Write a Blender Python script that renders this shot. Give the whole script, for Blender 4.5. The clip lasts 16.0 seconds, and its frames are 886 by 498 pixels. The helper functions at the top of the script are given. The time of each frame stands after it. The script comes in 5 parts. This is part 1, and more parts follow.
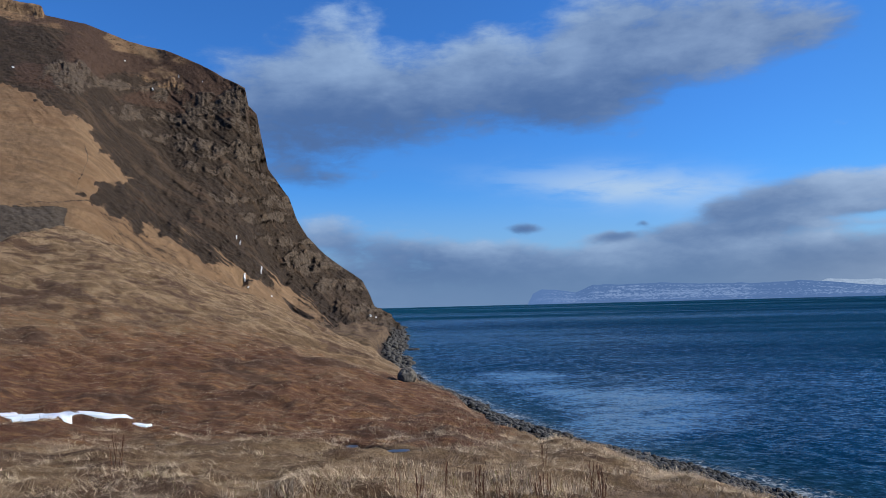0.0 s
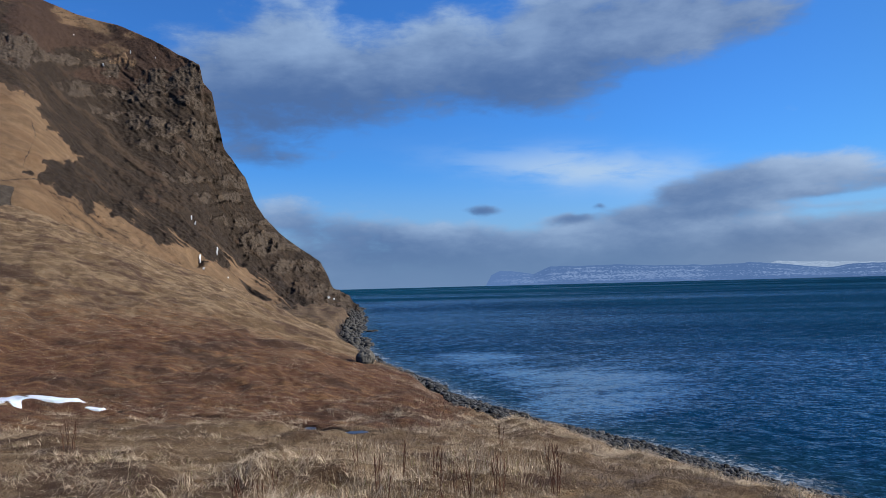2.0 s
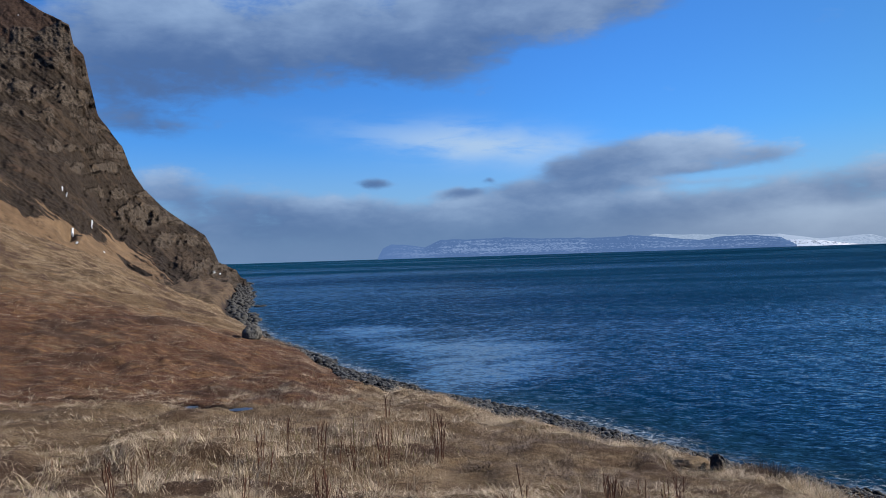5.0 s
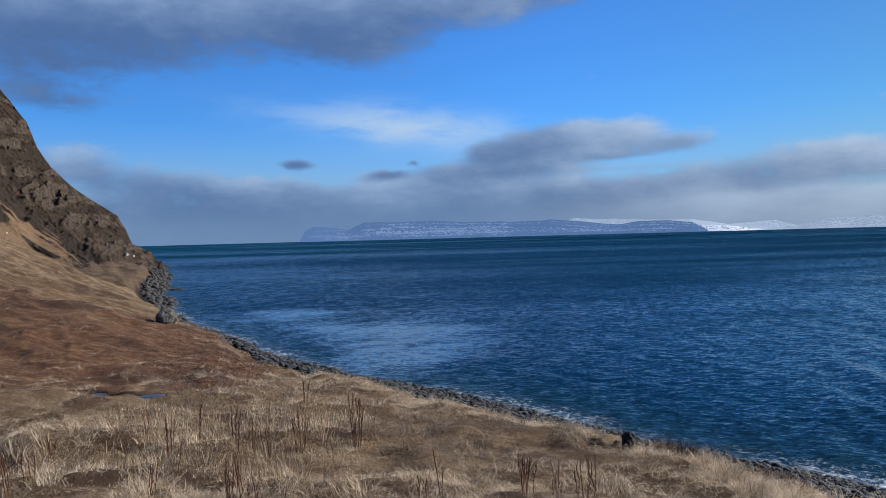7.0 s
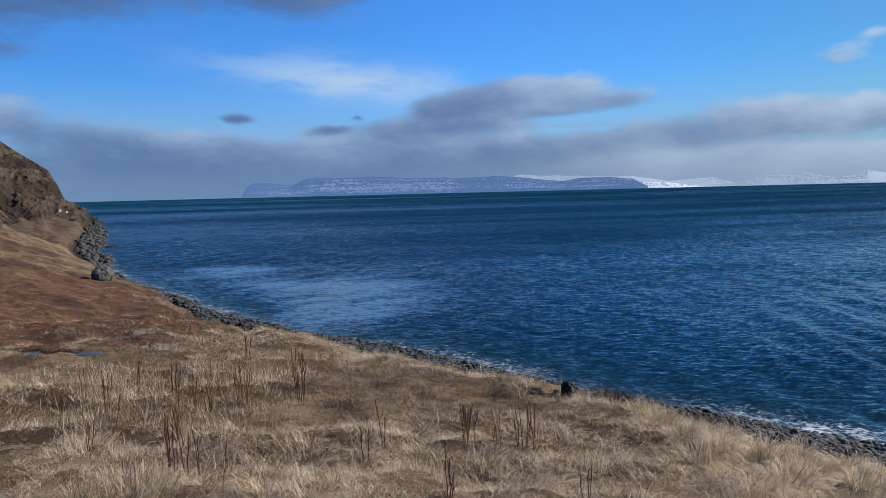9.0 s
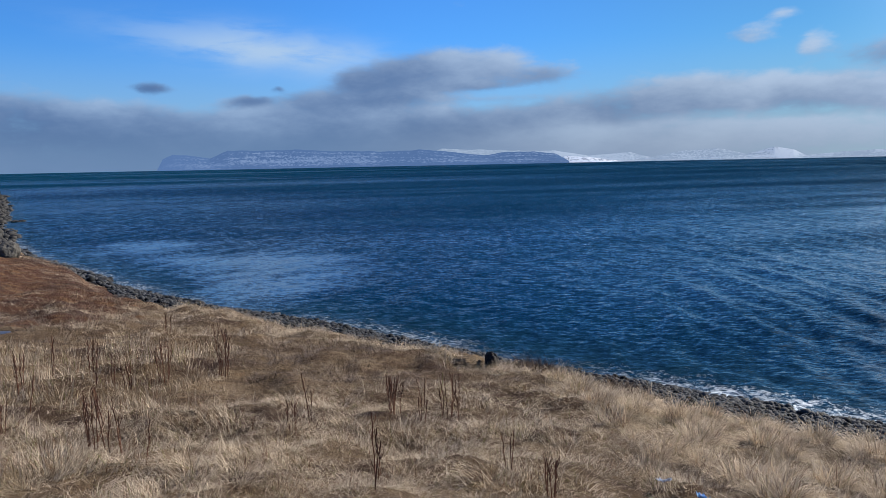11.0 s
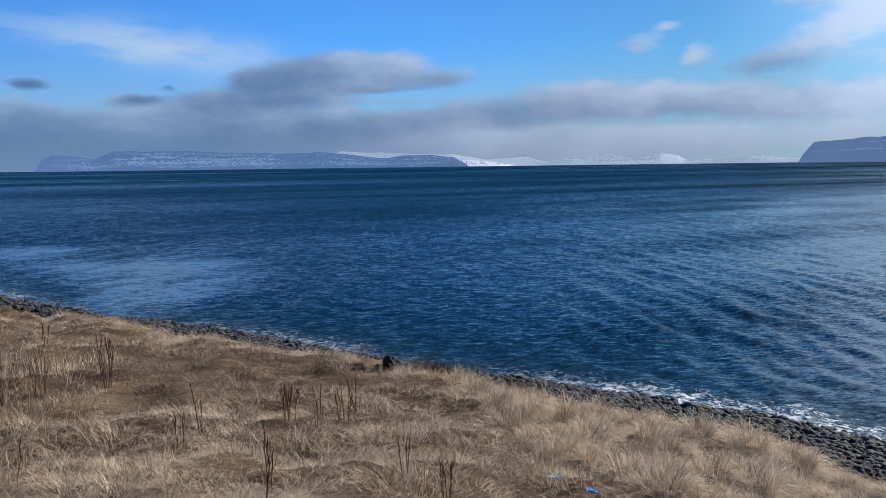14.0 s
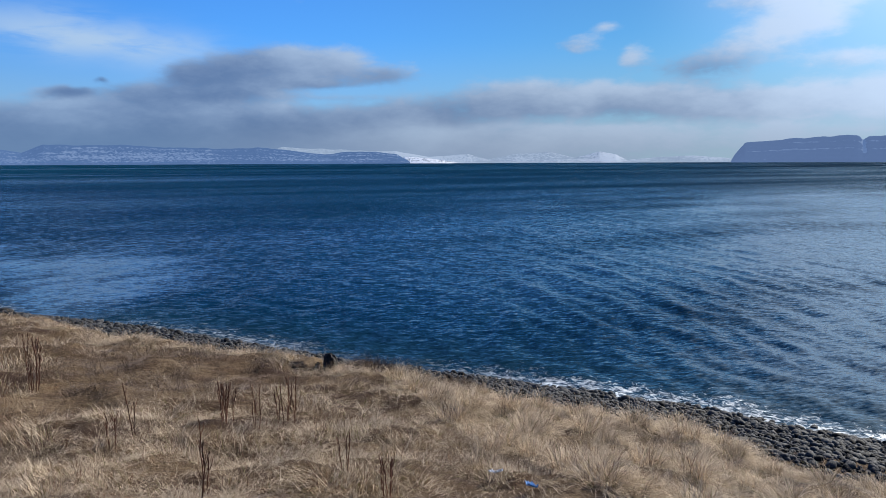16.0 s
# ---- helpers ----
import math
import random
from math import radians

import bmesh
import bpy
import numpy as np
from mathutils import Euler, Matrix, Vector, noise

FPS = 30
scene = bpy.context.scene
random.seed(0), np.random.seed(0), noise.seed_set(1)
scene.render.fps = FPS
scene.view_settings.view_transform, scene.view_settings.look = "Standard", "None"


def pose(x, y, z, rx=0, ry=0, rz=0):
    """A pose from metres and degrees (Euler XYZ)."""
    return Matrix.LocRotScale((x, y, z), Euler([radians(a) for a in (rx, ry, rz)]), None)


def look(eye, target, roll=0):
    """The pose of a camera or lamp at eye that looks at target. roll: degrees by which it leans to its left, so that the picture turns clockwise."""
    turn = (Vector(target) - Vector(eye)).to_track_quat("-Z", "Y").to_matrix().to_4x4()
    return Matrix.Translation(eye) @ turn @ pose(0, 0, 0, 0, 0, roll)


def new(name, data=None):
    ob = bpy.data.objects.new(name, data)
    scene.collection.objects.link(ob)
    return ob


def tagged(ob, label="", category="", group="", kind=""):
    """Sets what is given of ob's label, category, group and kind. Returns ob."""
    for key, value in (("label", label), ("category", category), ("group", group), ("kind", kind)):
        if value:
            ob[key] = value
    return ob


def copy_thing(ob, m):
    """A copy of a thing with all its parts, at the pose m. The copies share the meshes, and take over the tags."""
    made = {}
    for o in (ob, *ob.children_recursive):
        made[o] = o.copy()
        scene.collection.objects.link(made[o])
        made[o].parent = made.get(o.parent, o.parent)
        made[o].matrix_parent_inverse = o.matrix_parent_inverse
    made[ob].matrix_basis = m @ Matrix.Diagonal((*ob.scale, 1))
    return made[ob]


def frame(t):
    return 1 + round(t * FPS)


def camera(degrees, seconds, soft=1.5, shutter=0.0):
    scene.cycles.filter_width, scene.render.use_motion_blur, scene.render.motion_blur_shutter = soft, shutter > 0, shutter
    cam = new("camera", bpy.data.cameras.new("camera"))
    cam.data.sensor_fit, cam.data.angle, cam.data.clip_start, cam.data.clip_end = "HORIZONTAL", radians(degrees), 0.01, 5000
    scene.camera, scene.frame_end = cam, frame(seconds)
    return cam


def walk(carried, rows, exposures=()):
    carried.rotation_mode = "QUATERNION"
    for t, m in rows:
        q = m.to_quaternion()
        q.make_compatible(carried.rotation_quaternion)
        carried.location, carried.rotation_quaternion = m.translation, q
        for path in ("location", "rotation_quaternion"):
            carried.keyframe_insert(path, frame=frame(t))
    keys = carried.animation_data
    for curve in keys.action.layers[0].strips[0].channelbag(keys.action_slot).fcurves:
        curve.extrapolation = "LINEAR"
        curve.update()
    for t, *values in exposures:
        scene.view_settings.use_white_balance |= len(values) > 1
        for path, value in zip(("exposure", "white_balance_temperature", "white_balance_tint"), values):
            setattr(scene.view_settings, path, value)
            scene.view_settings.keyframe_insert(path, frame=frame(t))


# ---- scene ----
EXPOSURE = 0.64
cam = camera(61.23, 16.0, soft=0.65)
# seconds, x, y, z, yaw, pitch, roll
PATH = [
    (0, -0.000, -0.000, 7.000, 0.17, 4.33, 1.51),
    (0.5, 0.001, -0.006, 7.016, -1.08, 4.61, 1.11),
    (1, -0.019, -0.022, 7.026, -1.58, 4.57, 0.72),
    (1.5, -0.026, -0.036, 7.028, -1.85, 3.88, 0.85),
    (2, -0.000, -0.044, 7.024, -2.99, 2.83, 1.50),
    (2.5, 0.009, -0.064, 7.023, -4.16, 2.01, 1.92),
    (3, 0.009, -0.064, 7.021, -5.57, 1.59, 2.04),
    (3.5, 0.023, -0.064, 7.020, -7.24, 1.29, 1.91),
    (4, 0.055, -0.056, 7.018, -8.85, 1.03, 1.86),
    (6.5, 0.208, 0.022, 7.011, -15.27, -0.48, 1.62),
    (7, 0.228, 0.042, 7.004, -17.12, -0.91, 1.52),
    (7.5, 0.245, 0.059, 6.991, -18.30, -1.05, 1.73),
    (8, 0.263, 0.083, 6.978, -19.15, -1.78, 1.99),
    (8.5, 0.273, 0.065, 6.953, -20.16, -3.33, 1.67),
    (11, 0.224, -0.053, 6.956, -27.08, -6.48, 1.15),
    (11.5, 0.243, -0.039, 6.953, -28.83, -7.23, 0.86),
    (12, 0.243, -0.055, 6.950, -30.39, -7.10, 0.59),
    (12.5, 0.254, -0.039, 6.958, -31.13, -6.65, 0.72),
    (13, 0.270, -0.052, 6.964, -31.99, -6.09, 0.93),
    (13.5, 0.267, -0.067, 6.964, -33.42, -6.15, 0.92),
    (14, 0.284, -0.064, 6.957, -34.72, -6.36, 0.71),
    (14.5, 0.280, -0.068, 6.958, -35.73, -6.28, 0.25),
    (15, 0.315, -0.055, 6.956, -36.47, -6.14, 0.37),
    (15.5, 0.304, -0.068, 6.952, -37.51, -6.33, 0.28),
    (16, 0.304, -0.073, 6.951, -39.09, -6.62, 0.23),
]
walk(cam, [(t, pose(x, y, z, 90 + p, r, w)) for t, x, y, z, w, p, r in PATH], exposures=[(0.0, EXPOSURE), (16.0, EXPOSURE)])

# ---- world and sun ----
SUN_AZ, SUN_EL = 87.0, 31.0     # degrees to the right of the first view, and up
EYE_Z = 7.0


def direction(az, el):
    a, e = radians(az), radians(el)
    return Vector((math.sin(a) * math.cos(e), math.cos(a) * math.cos(e), math.sin(e)))


class Nodes:
    """A short way to write node trees."""

    def __init__(self, tree):
        self.tree = tree
        tree.nodes.clear()

    def add(self, kind, **props):
        n = self.tree.nodes.new(kind)
        for k, v in props.items():
            setattr(n, k, v)
        return n

    def link(self, a, b):
        self.tree.links.new(a, b)

    def feed(self, socket, value):
        if isinstance(value, bpy.types.NodeSocket):
            self.link(value, socket)
        elif value is not None:
            socket.default_value = value

    def math(self, op, a, b=None, c=None, clamp=False):
        n = self.add("ShaderNodeMath", operation=op, use_clamp=clamp)
        for s, v in zip(n.inputs, (a, b, c)):
            self.feed(s, v)
        return n.outputs[0]

    def ramp(self, value, lo, hi, a=0.0, b=1.0):
        n = self.add("ShaderNodeMapRange", interpolation_type="SMOOTHSTEP")
        for s, v in zip(n.inputs, (value, lo, hi, a, b)):
            self.feed(s, v)
        return n.outputs[0]

    def mix(self, f, a, b, blend="MIX"):
        n = self.add("ShaderNodeMix", data_type="RGBA", blend_type=blend)
        self.feed(n.inputs[0], f)
        for s, v in ((n.inputs[6], a), (n.inputs[7], b)):
            self.feed(s, (*v, 1) if isinstance(v, tuple) and len(v) == 3 else v)
        return n.outputs[2]

    def noise(self, vec, scale, detail=6.0, rough=0.55, distort=0.0, kind="FBM"):
        n = self.add("ShaderNodeTexNoise", noise_type=kind)
        self.feed(n.inputs["Vector"], vec)
        for k, v in (("Scale", scale), ("Detail", detail), ("Roughness", rough), ("Distortion", distort)):
            self.feed(n.inputs[k], v)
        return n.outputs[0]

    def mapped(self, vec, scale=(1, 1, 1), turn=(0, 0, 0), loc=(0, 0, 0)):
        if any(turn):
            first = self.add("ShaderNodeVectorRotate", rotation_type="Z_AXIS")
            self.feed(first.inputs[0], vec)
            first.inputs["Angle"].default_value = radians(turn[2])
            vec = first.outputs[0]
        n = self.add("ShaderNodeMapping")
        self.feed(n.inputs[0], vec)
        n.inputs["Scale"].default_value, n.inputs["Location"].default_value = scale, loc
        return n.outputs[0]

    def attr(self, name):
        return self.add("ShaderNodeAttribute", attribute_name=name).outputs["Fac"]


# clouds: azimuth, elevation, half width, half height in degrees, density, brightness of the lit side
HIGH_CLOUDS = [
    (-12.5, 15.2, 3.2, 3.4, 1.0, 0.0), (-9.0, 13.8, 3.2, 2.6, 1.1, -0.15), (-7.5, 19.0, 2.6, 2.6, 0.9, 0.3), (-4.0, 15.0, 3.6, 2.2, 1.1, -0.1),
    (1.0, 16.4, 4.0, 2.4, 1.0, 0.0), (4.5, 18.6, 2.4, 2.2, 0.85, 0.3), (7.5, 15.9, 3.8, 2.2, 1.0, -0.05), (11.5, 16.0, 3.4, 2.2, 1.1, -0.1), (13.0, 19.5, 3.2, 2.6, 1.0, 0.2),
    (17.5, 18.6, 4.2, 3.0, 1.1, 0.15), (22.5, 19.0, 4.0, 2.2, 1.0, 0.15), (27.0, 18.2, 2.8, 1.4, 0.7, 0.15), (-9.8, 9.9, 2.8, 0.7, 0.8, 0.0), (-17.0, 13.0, 4.0, 3.2, 0.7, 0.0),
    (38.0, 15.2, 3.0, 0.8, 0.4, 0.2), (42.0, 13.0, 2.5, 0.4, 0.25, 0.8),
]
LOW_CLOUDS = [
    (-11.0, 5.2, 2.0, 1.2, 1.0, 0.15), (-8.0, 5.6, 1.5, 1.4, 1.0, 0.2), (-4.5, 4.2, 3.0, 1.3, 1.1, 0.05), (0.0, 3.8, 3.5, 1.1, 1.1, 0.0), (4.0, 3.5, 3.5, 0.9, 1.1, 0.05),
    (9.5, 3.0, 4.5, 1.1, 1.1, 0.1), (14.5, 3.3, 3.0, 1.0, 1.1, 0.15), (6.4, 5.75, 1.1, 0.3, 1.1, -0.3), (12.6, 4.75, 1.1, 0.3, 1.0, -0.3), (14.6, 5.6, 0.5, 0.2, 0.7, -0.2),
    (21.5, 6.5, 1.8, 0.7, 1.1, -0.15), (24.5, 7.0, 2.2, 0.9, 1.1, -0.05), (28.0, 7.3, 2.6, 1.0, 1.1, 0.2), (31.5, 7.2, 2.4, 0.9, 1.1, 0.4), (35.0, 6.5, 1.8, 0.55, 1.0, 0.2),
    (18.8, 4.9, 3.0, 0.7, 1.1, -0.1), (24.0, 5.3, 3.0, 0.7, 1.1, -0.1), (29.5, 5.95, 3.0, 0.4, 0.9, 0.1), (31.0, 4.9, 3.0, 0.3, 0.45, 0.5),
    (19.0, 3.2, 4.0, 1.2, 1.1, -0.05), (25.0, 3.1, 4.0, 1.2, 1.1, 0.0), (31.0, 3.0, 4.0, 0.85, 1.1, 0.05), (37.5, 3.8, 4.0, 1.0, 1.1, 0.1), (43.0, 4.4, 4.0, 1.1, 1.1, 0.25),
]
SUNWARD_CLOUDS = [
    (47.5, 4.6, 3.6, 1.0, 1.1, 0.2), (52.0, 4.5, 3.4, 0.9, 1.1, 0.25), (57.0, 4.2, 3.6, 1.0, 1.1, 0.2), (62.0, 4.0, 3.6, 0.9, 1.1, 0.35), (67.5, 4.4, 3.2, 1.0, 1.1, 0.75), (73.0, 4.4, 4.0, 1.2, 1.1, 0.8),
    (57.6, 6.6, 2.6, 0.8, 1.0, 0.1), (60.6, 7.8, 2.4, 1.0, 1.2, 0.7), (63.8, 9.4, 2.4, 1.2, 1.3, 1.1), (61.0, 10.9, 2.4, 0.6, 0.9, 0.6), (66.5, 11.5, 3.0, 1.2, 1.0, 1.0), (67.5, 6.8, 2.2, 0.6, 1.0, 0.8),
    (53.2, 7.6, 1.0, 0.8, 0.95, 0.7), (48.7, 8.4, 1.4, 0.7, 0.75, 0.5), (50.5, 9.5, 1.0, 0.35, 0.5, 0.7),
    (38.0, 1.9, 8.0, 0.7, 0.6, 0.6), (48.0, 1.8, 8.0, 0.8, 0.7, 0.7), (58.0, 1.6, 7.0, 0.7, 0.6, 0.9),
]


def build_world():
    world = bpy.data.worlds.new("sky")
    scene.world = world
    world.use_nodes = True
    n = Nodes(world.node_tree)
    sky = n.add("ShaderNodeTexSky", sky_type="NISHITA", sun_disc=False)
    sky.sun_elevation, sky.sun_rotation = radians(SUN_EL), radians(SUN_AZ)
    sky.air_density, sky.dust_density, sky.ozone_density, sky.altitude = 1.0, 0.3, 2.5, 0.0
    vec = n.add("ShaderNodeTexCoord").outputs["Generated"]
    sep = n.add("ShaderNodeSeparateXYZ")
    n.link(vec, sep.inputs[0])
    x, y, z = sep.outputs
    az = n.math("DEGREES", n.math("ARCTAN2", x, y))
    el = n.math("DEGREES", n.math("ARCSINE", z))
    # billows are flattened, and finer towards the horizon
    flat = n.mapped(vec, (1.0, 1.0, 2.0))
    big = n.noise(flat, 7.0, 7.0, 0.5, 0.15)
    fine = n.math("ADD", n.math("MULTIPLY", n.noise(flat, 20.0, 8.0, 0.6, 0.2), 0.6), n.math("MULTIPLY", n.noise(n.mapped(vec, (1.0, 1.0, 3.2)), 30.0, 6.0, 0.6, 0.5), 0.4))
    warp = n.math("MULTIPLY", n.math("SUBTRACT", n.noise(n.mapped(vec, (1, 1, 2), loc=(3, 1, 7)), 9.0, 4.0), 0.5), 4.2)
    azw = n.math("ADD", az, warp)
    elw = n.math("ADD", el, n.math("MULTIPLY", warp, 0.28))
    total, bright, weight = None, None, None
    for a, e, w, h, dens, lit in HIGH_CLOUDS + LOW_CLOUDS + SUNWARD_CLOUDS:
        lit = lit - 0.12 if e > 12 and a < 30 else lit + 0.1 if a > 45 else lit
        dx = n.math("MULTIPLY", n.math("SUBTRACT", azw, a), 1 / w)
        dy = n.math("MULTIPLY", n.math("SUBTRACT", elw, e), 1 / h)
        q = n.math("ADD", n.math("MULTIPLY", dx, dx), n.math("MULTIPLY", dy, dy))
        g = n.math("MULTIPLY", n.math("EXPONENT", n.math("MULTIPLY", q, -0.75)), dens)
        # lit from the right and above
        up = n.math("MULTIPLY_ADD", dy, 0.4, n.math("MULTIPLY", dx, 0.16))
        b = n.math("MULTIPLY", n.math("ADD", up, lit * 1.6 - 0.25), g)
        total = g if total is None else n.math("ADD", total, g)
        weight = g if weight is None else n.math("ADD", weight, g)
        bright = b if bright is None else n.math("ADD", bright, b)
    bright = n.math("DIVIDE", bright, n.math("ADD", weight, 0.08))
    # broken cloud over the part of the sky behind the camera
    back = n.math("MULTIPLY", n.ramp(n.math("ABSOLUTE", n.math("SUBTRACT", az, 20.0)), 62.0, 90.0), n.ramp(el, 50.0, 15.0))
    total = n.math("ADD", total, n.math("ADD", n.math("MULTIPLY", back, 0.35), n.math("MULTIPLY", n.ramp(el, 3.6, 1.8), n.ramp(az, 60.0, 44.0, 0.3, 1.1))))
    total = n.math("SUBTRACT", 1.0, n.math("EXPONENT", n.math("MULTIPLY", total, -1.25)))
    d = n.math("ADD", total, n.math("ADD", n.math("MULTIPLY", n.math("SUBTRACT", big, 0.5), 1.0), n.math("MULTIPLY", n.math("SUBTRACT", fine, 0.5), 0.95)))
    alpha = n.ramp(d, 0.24, 0.80)
    lum = n.math("ADD", bright, n.math("ADD", n.math("MULTIPLY", n.math("SUBTRACT", big, 0.5), 2.5), n.math("MULTIPLY", n.math("SUBTRACT", fine, 0.5), 1.3)))
    lum = n.math("SUBTRACT", lum, n.math("MULTIPLY", n.ramp(d, 0.6, 1.4), 0.25))
    cloud = n.mix(n.ramp(lum, -0.95, 1.15), CLOUD_DARK, CLOUD_LIT)
    cloud = n.mix(n.ramp(az, 2.0, 55.0, 1.0, 0.4), cloud, (0.80, 0.96, 1.12), "MULTIPLY")
    # clouds are brightest towards the sun
    sunward = n.add("ShaderNodeVectorMath", operation="DOT_PRODUCT")
    n.link(vec, sunward.inputs[0])
    sunward.inputs[1].default_value = direction(SUN_AZ, SUN_EL)
    glow = n.math("EXPONENT", n.math("MULTIPLY", n.math("SUBTRACT", sunward.outputs["Value"], 1.0), 14.0))
    glow = n.math("MULTIPLY_ADD", glow, 2.6, 1.0)
    lift = n.add("ShaderNodeVectorMath", operation="SCALE")
    n.link(cloud, lift.inputs[0])
    n.link(glow, lift.inputs["Scale"])
    cloud = lift.outputs[0]
    # air near the horizon
    blue = n.mix(1.0, sky.outputs[0], n.mix(n.ramp(az, 18.0, 58.0), SKY_TINT, SKY_SUNWARD), "MULTIPLY")
    # a thin veil of high cloud
    va, ve = n.math("MULTIPLY", n.math("SUBTRACT", azw, 14.5), 1 / 8.5), n.math("MULTIPLY", n.math("SUBTRACT", n.math("MULTIPLY_ADD", azw, 0.11, elw), 10.0), 1 / 1.3)
    veil = n.math("EXPONENT", n.math("MULTIPLY", n.math("ADD", n.math("MULTIPLY", va, va), n.math("MULTIPLY", ve, ve)), -1.0))
    veil = n.math("MULTIPLY", veil, n.ramp(n.noise(n.mapped(vec, (1, 1, 5)), 9.0, 8, 0.6, 0.4), 0.3, 0.62, 0.15, 0.85))
    blue = n.mix(n.ramp(el, 9.5, 2.5, 0.0, 0.6), blue, (3.0, 4.5, 6.4))
    blue = n.mix(veil, blue, (4.6, 6.2, 8.2))
    # brighter sky added on the sun's side to put sheen on the sea
    blue = n.mix(n.math("MULTIPLY", n.ramp(n.math("ABSOLUTE", n.math("SUBTRACT", az, 96.0)), 44.0, 16.0), n.ramp(el, 5.0, 15.0, 0.3, 0.95)), blue, (8.0, 10.6, 14.0))
    low = n.math("MULTIPLY", n.ramp(el, 4.2, 0.6), n.ramp(az, 15.0, 45.0, 0.85, 0.6))
    haze = n.mix(n.ramp(az, 14.0, 46.0), HAZE_LEFT, HAZE_RIGHT)
    col = n.mix(n.math("MULTIPLY", alpha, 0.93), blue, cloud)
    col = n.mix(low, col, haze)
    bg = n.add("ShaderNodeBackground")
    n.link(col, bg.inputs[0])
    bg.inputs[1].default_value = 0.064
    n.link(bg.outputs[0], n.add("ShaderNodeOutputWorld").inputs[0])


# radiance, seen through the background's strength
CLOUD_DARK, CLOUD_LIT = (1.0, 1.6, 3.0), (4.7, 5.5, 6.8)
HAZE_LEFT, HAZE_RIGHT = (1.4, 2.4, 4.2), (3.0, 3.8, 5.1)
SKY_TINT, SKY_SUNWARD = (0.34, 0.86, 1.60), (0.29, 0.64, 0.94)
build_world()

lamp = bpy.data.lights.new("sun", "SUN")
lamp.energy, lamp.angle, lamp.color = 5.0, radians(0.53), (1.0, 0.94, 0.85)
sun = new("sun", lamp)
sun.matrix_world = look(direction(SUN_AZ, SUN_EL) * 100, (0, 0, 0))

# ---- land form ----


def value_noise(x, y, z, seed=0):
    """Smooth lattice noise from 0 to 1, for whole arrays."""
    xi, yi, zi = np.floor(x).astype(np.int64), np.floor(y).astype(np.int64), np.floor(z).astype(np.int64)
    fx, fy, fz = x - xi, y - yi, z - zi
    fx, fy, fz = (f * f * f * (f * (f * 6 - 15) + 10) for f in (fx, fy, fz))

    def lattice(a, b, c):
        h = (a * 374761393 + b * 668265263 + c * 2147483647 + seed * 974634777) & 0xFFFFFFFF
        h = ((h ^ (h >> 13)) * 1274126177) & 0xFFFFFFFF
        return ((h ^ (h >> 16)) & 0xFFFF) / 65535.0

    out = 0
    for a, wa in ((0, 1 - fx), (1, fx)):
        for b, wb in ((0, 1 - fy), (1, fy)):
            for c, wc in ((0, 1 - fz), (1, fz)):
                out = out + wa * wb * wc * lattice(xi + a, yi + b, zi + c)
    return out


def fbm(x, y, z=0.0, octaves=4, seed=0, gain=0.5):
    x, y = np.asarray(x, float), np.asarray(y, float)
    z = np.zeros_like(x) + z
    total, amp, norm = 0, 1.0, 0.0
    for o in range(octaves):
        k = 2.03 ** o
        total = total + amp * (value_noise(x * k + 17.3 * o, y * k - 9.1 * o, z * k + 3.7 * o, seed + o) - 0.5)
        norm += amp
        amp *= gain
    return total / norm * 2


def cells(a, b, seed=0):
    """A random level from 0 to 1 for each joint-bounded block."""
    i, j = np.floor(a).astype(np.int64), np.floor(b).astype(np.int64)
    h = (i * 374761393 + j * 668265263 + seed * 974634777) & 0xFFFFFFFF
    h = ((h ^ (h >> 13)) * 1274126177) & 0xFFFFFFFF
    return ((h ^ (h >> 16)) & 0xFFFF) / 65535.0


def smooth(a, b, v):
    t = np.clip((np.asarray(v, float) - a) / (b - a), 0, 1)
    return t * t * (3 - 2 * t)


# the waterline, from behind the camera to the head
COAST_Y = (-420, -60, -20, 7, 10.5, 15.1, 18.5, 22.5, 28.3, 34, 38.7, 50.8, 72.5, 111, 165, 271, 292, 300)
COAST_X = (60, 27, 23.5, 19.6, 18.9, 17.1, 15.4, 13.6, 11.6, 9.05, 6.1, 2.6, -2.8, -7.6, -9.5, -17, -22, -60)


def from_coast(x, y):
    """Metres inland from the waterline; below zero out at sea."""
    x, y = np.asarray(x, float), np.asarray(y, float)
    best = np.full(x.shape, 1e9)
    for (ax, ay), (bx, by) in zip(zip(COAST_X, COAST_Y), zip(COAST_X[1:], COAST_Y[1:])):
        dx, dy = bx - ax, by - ay
        t = np.clip(((x - ax) * dx + (y - ay) * dy) / (dx * dx + dy * dy), 0, 1)
        best = np.minimum(best, np.hypot(x - ax - t * dx, y - ay - t * dy))
    inland = (x < np.interp(y, COAST_Y, COAST_X)) & (y < 300)
    return np.where(inland, best, -best)


STREAM_AZ = (-40.0, -30.6, -25.6, -21.3, -15.9, -13.1, -10.1, -7.4, -4.4, -3.2, 2.0, 8.0)
STREAM_R = (36.0, 28.5, 28.3, 26.2, 24.5, 23.5, 22.3, 21.6, 20.3, 20.0, 19.5, 19.0)


def stream_depth(x, y):
    az, r = np.degrees(np.arctan2(x, y)), np.hypot(x, y)
    off = np.abs(r - np.interp(az, STREAM_AZ, STREAM_R) - 0.35 * fbm(az * 0.35, r * 0, 3.0, 2, 5))
    return smooth(0.8, 0.25, off) * smooth(-44, -38, az) * smooth(-1.0, -4.0, az)


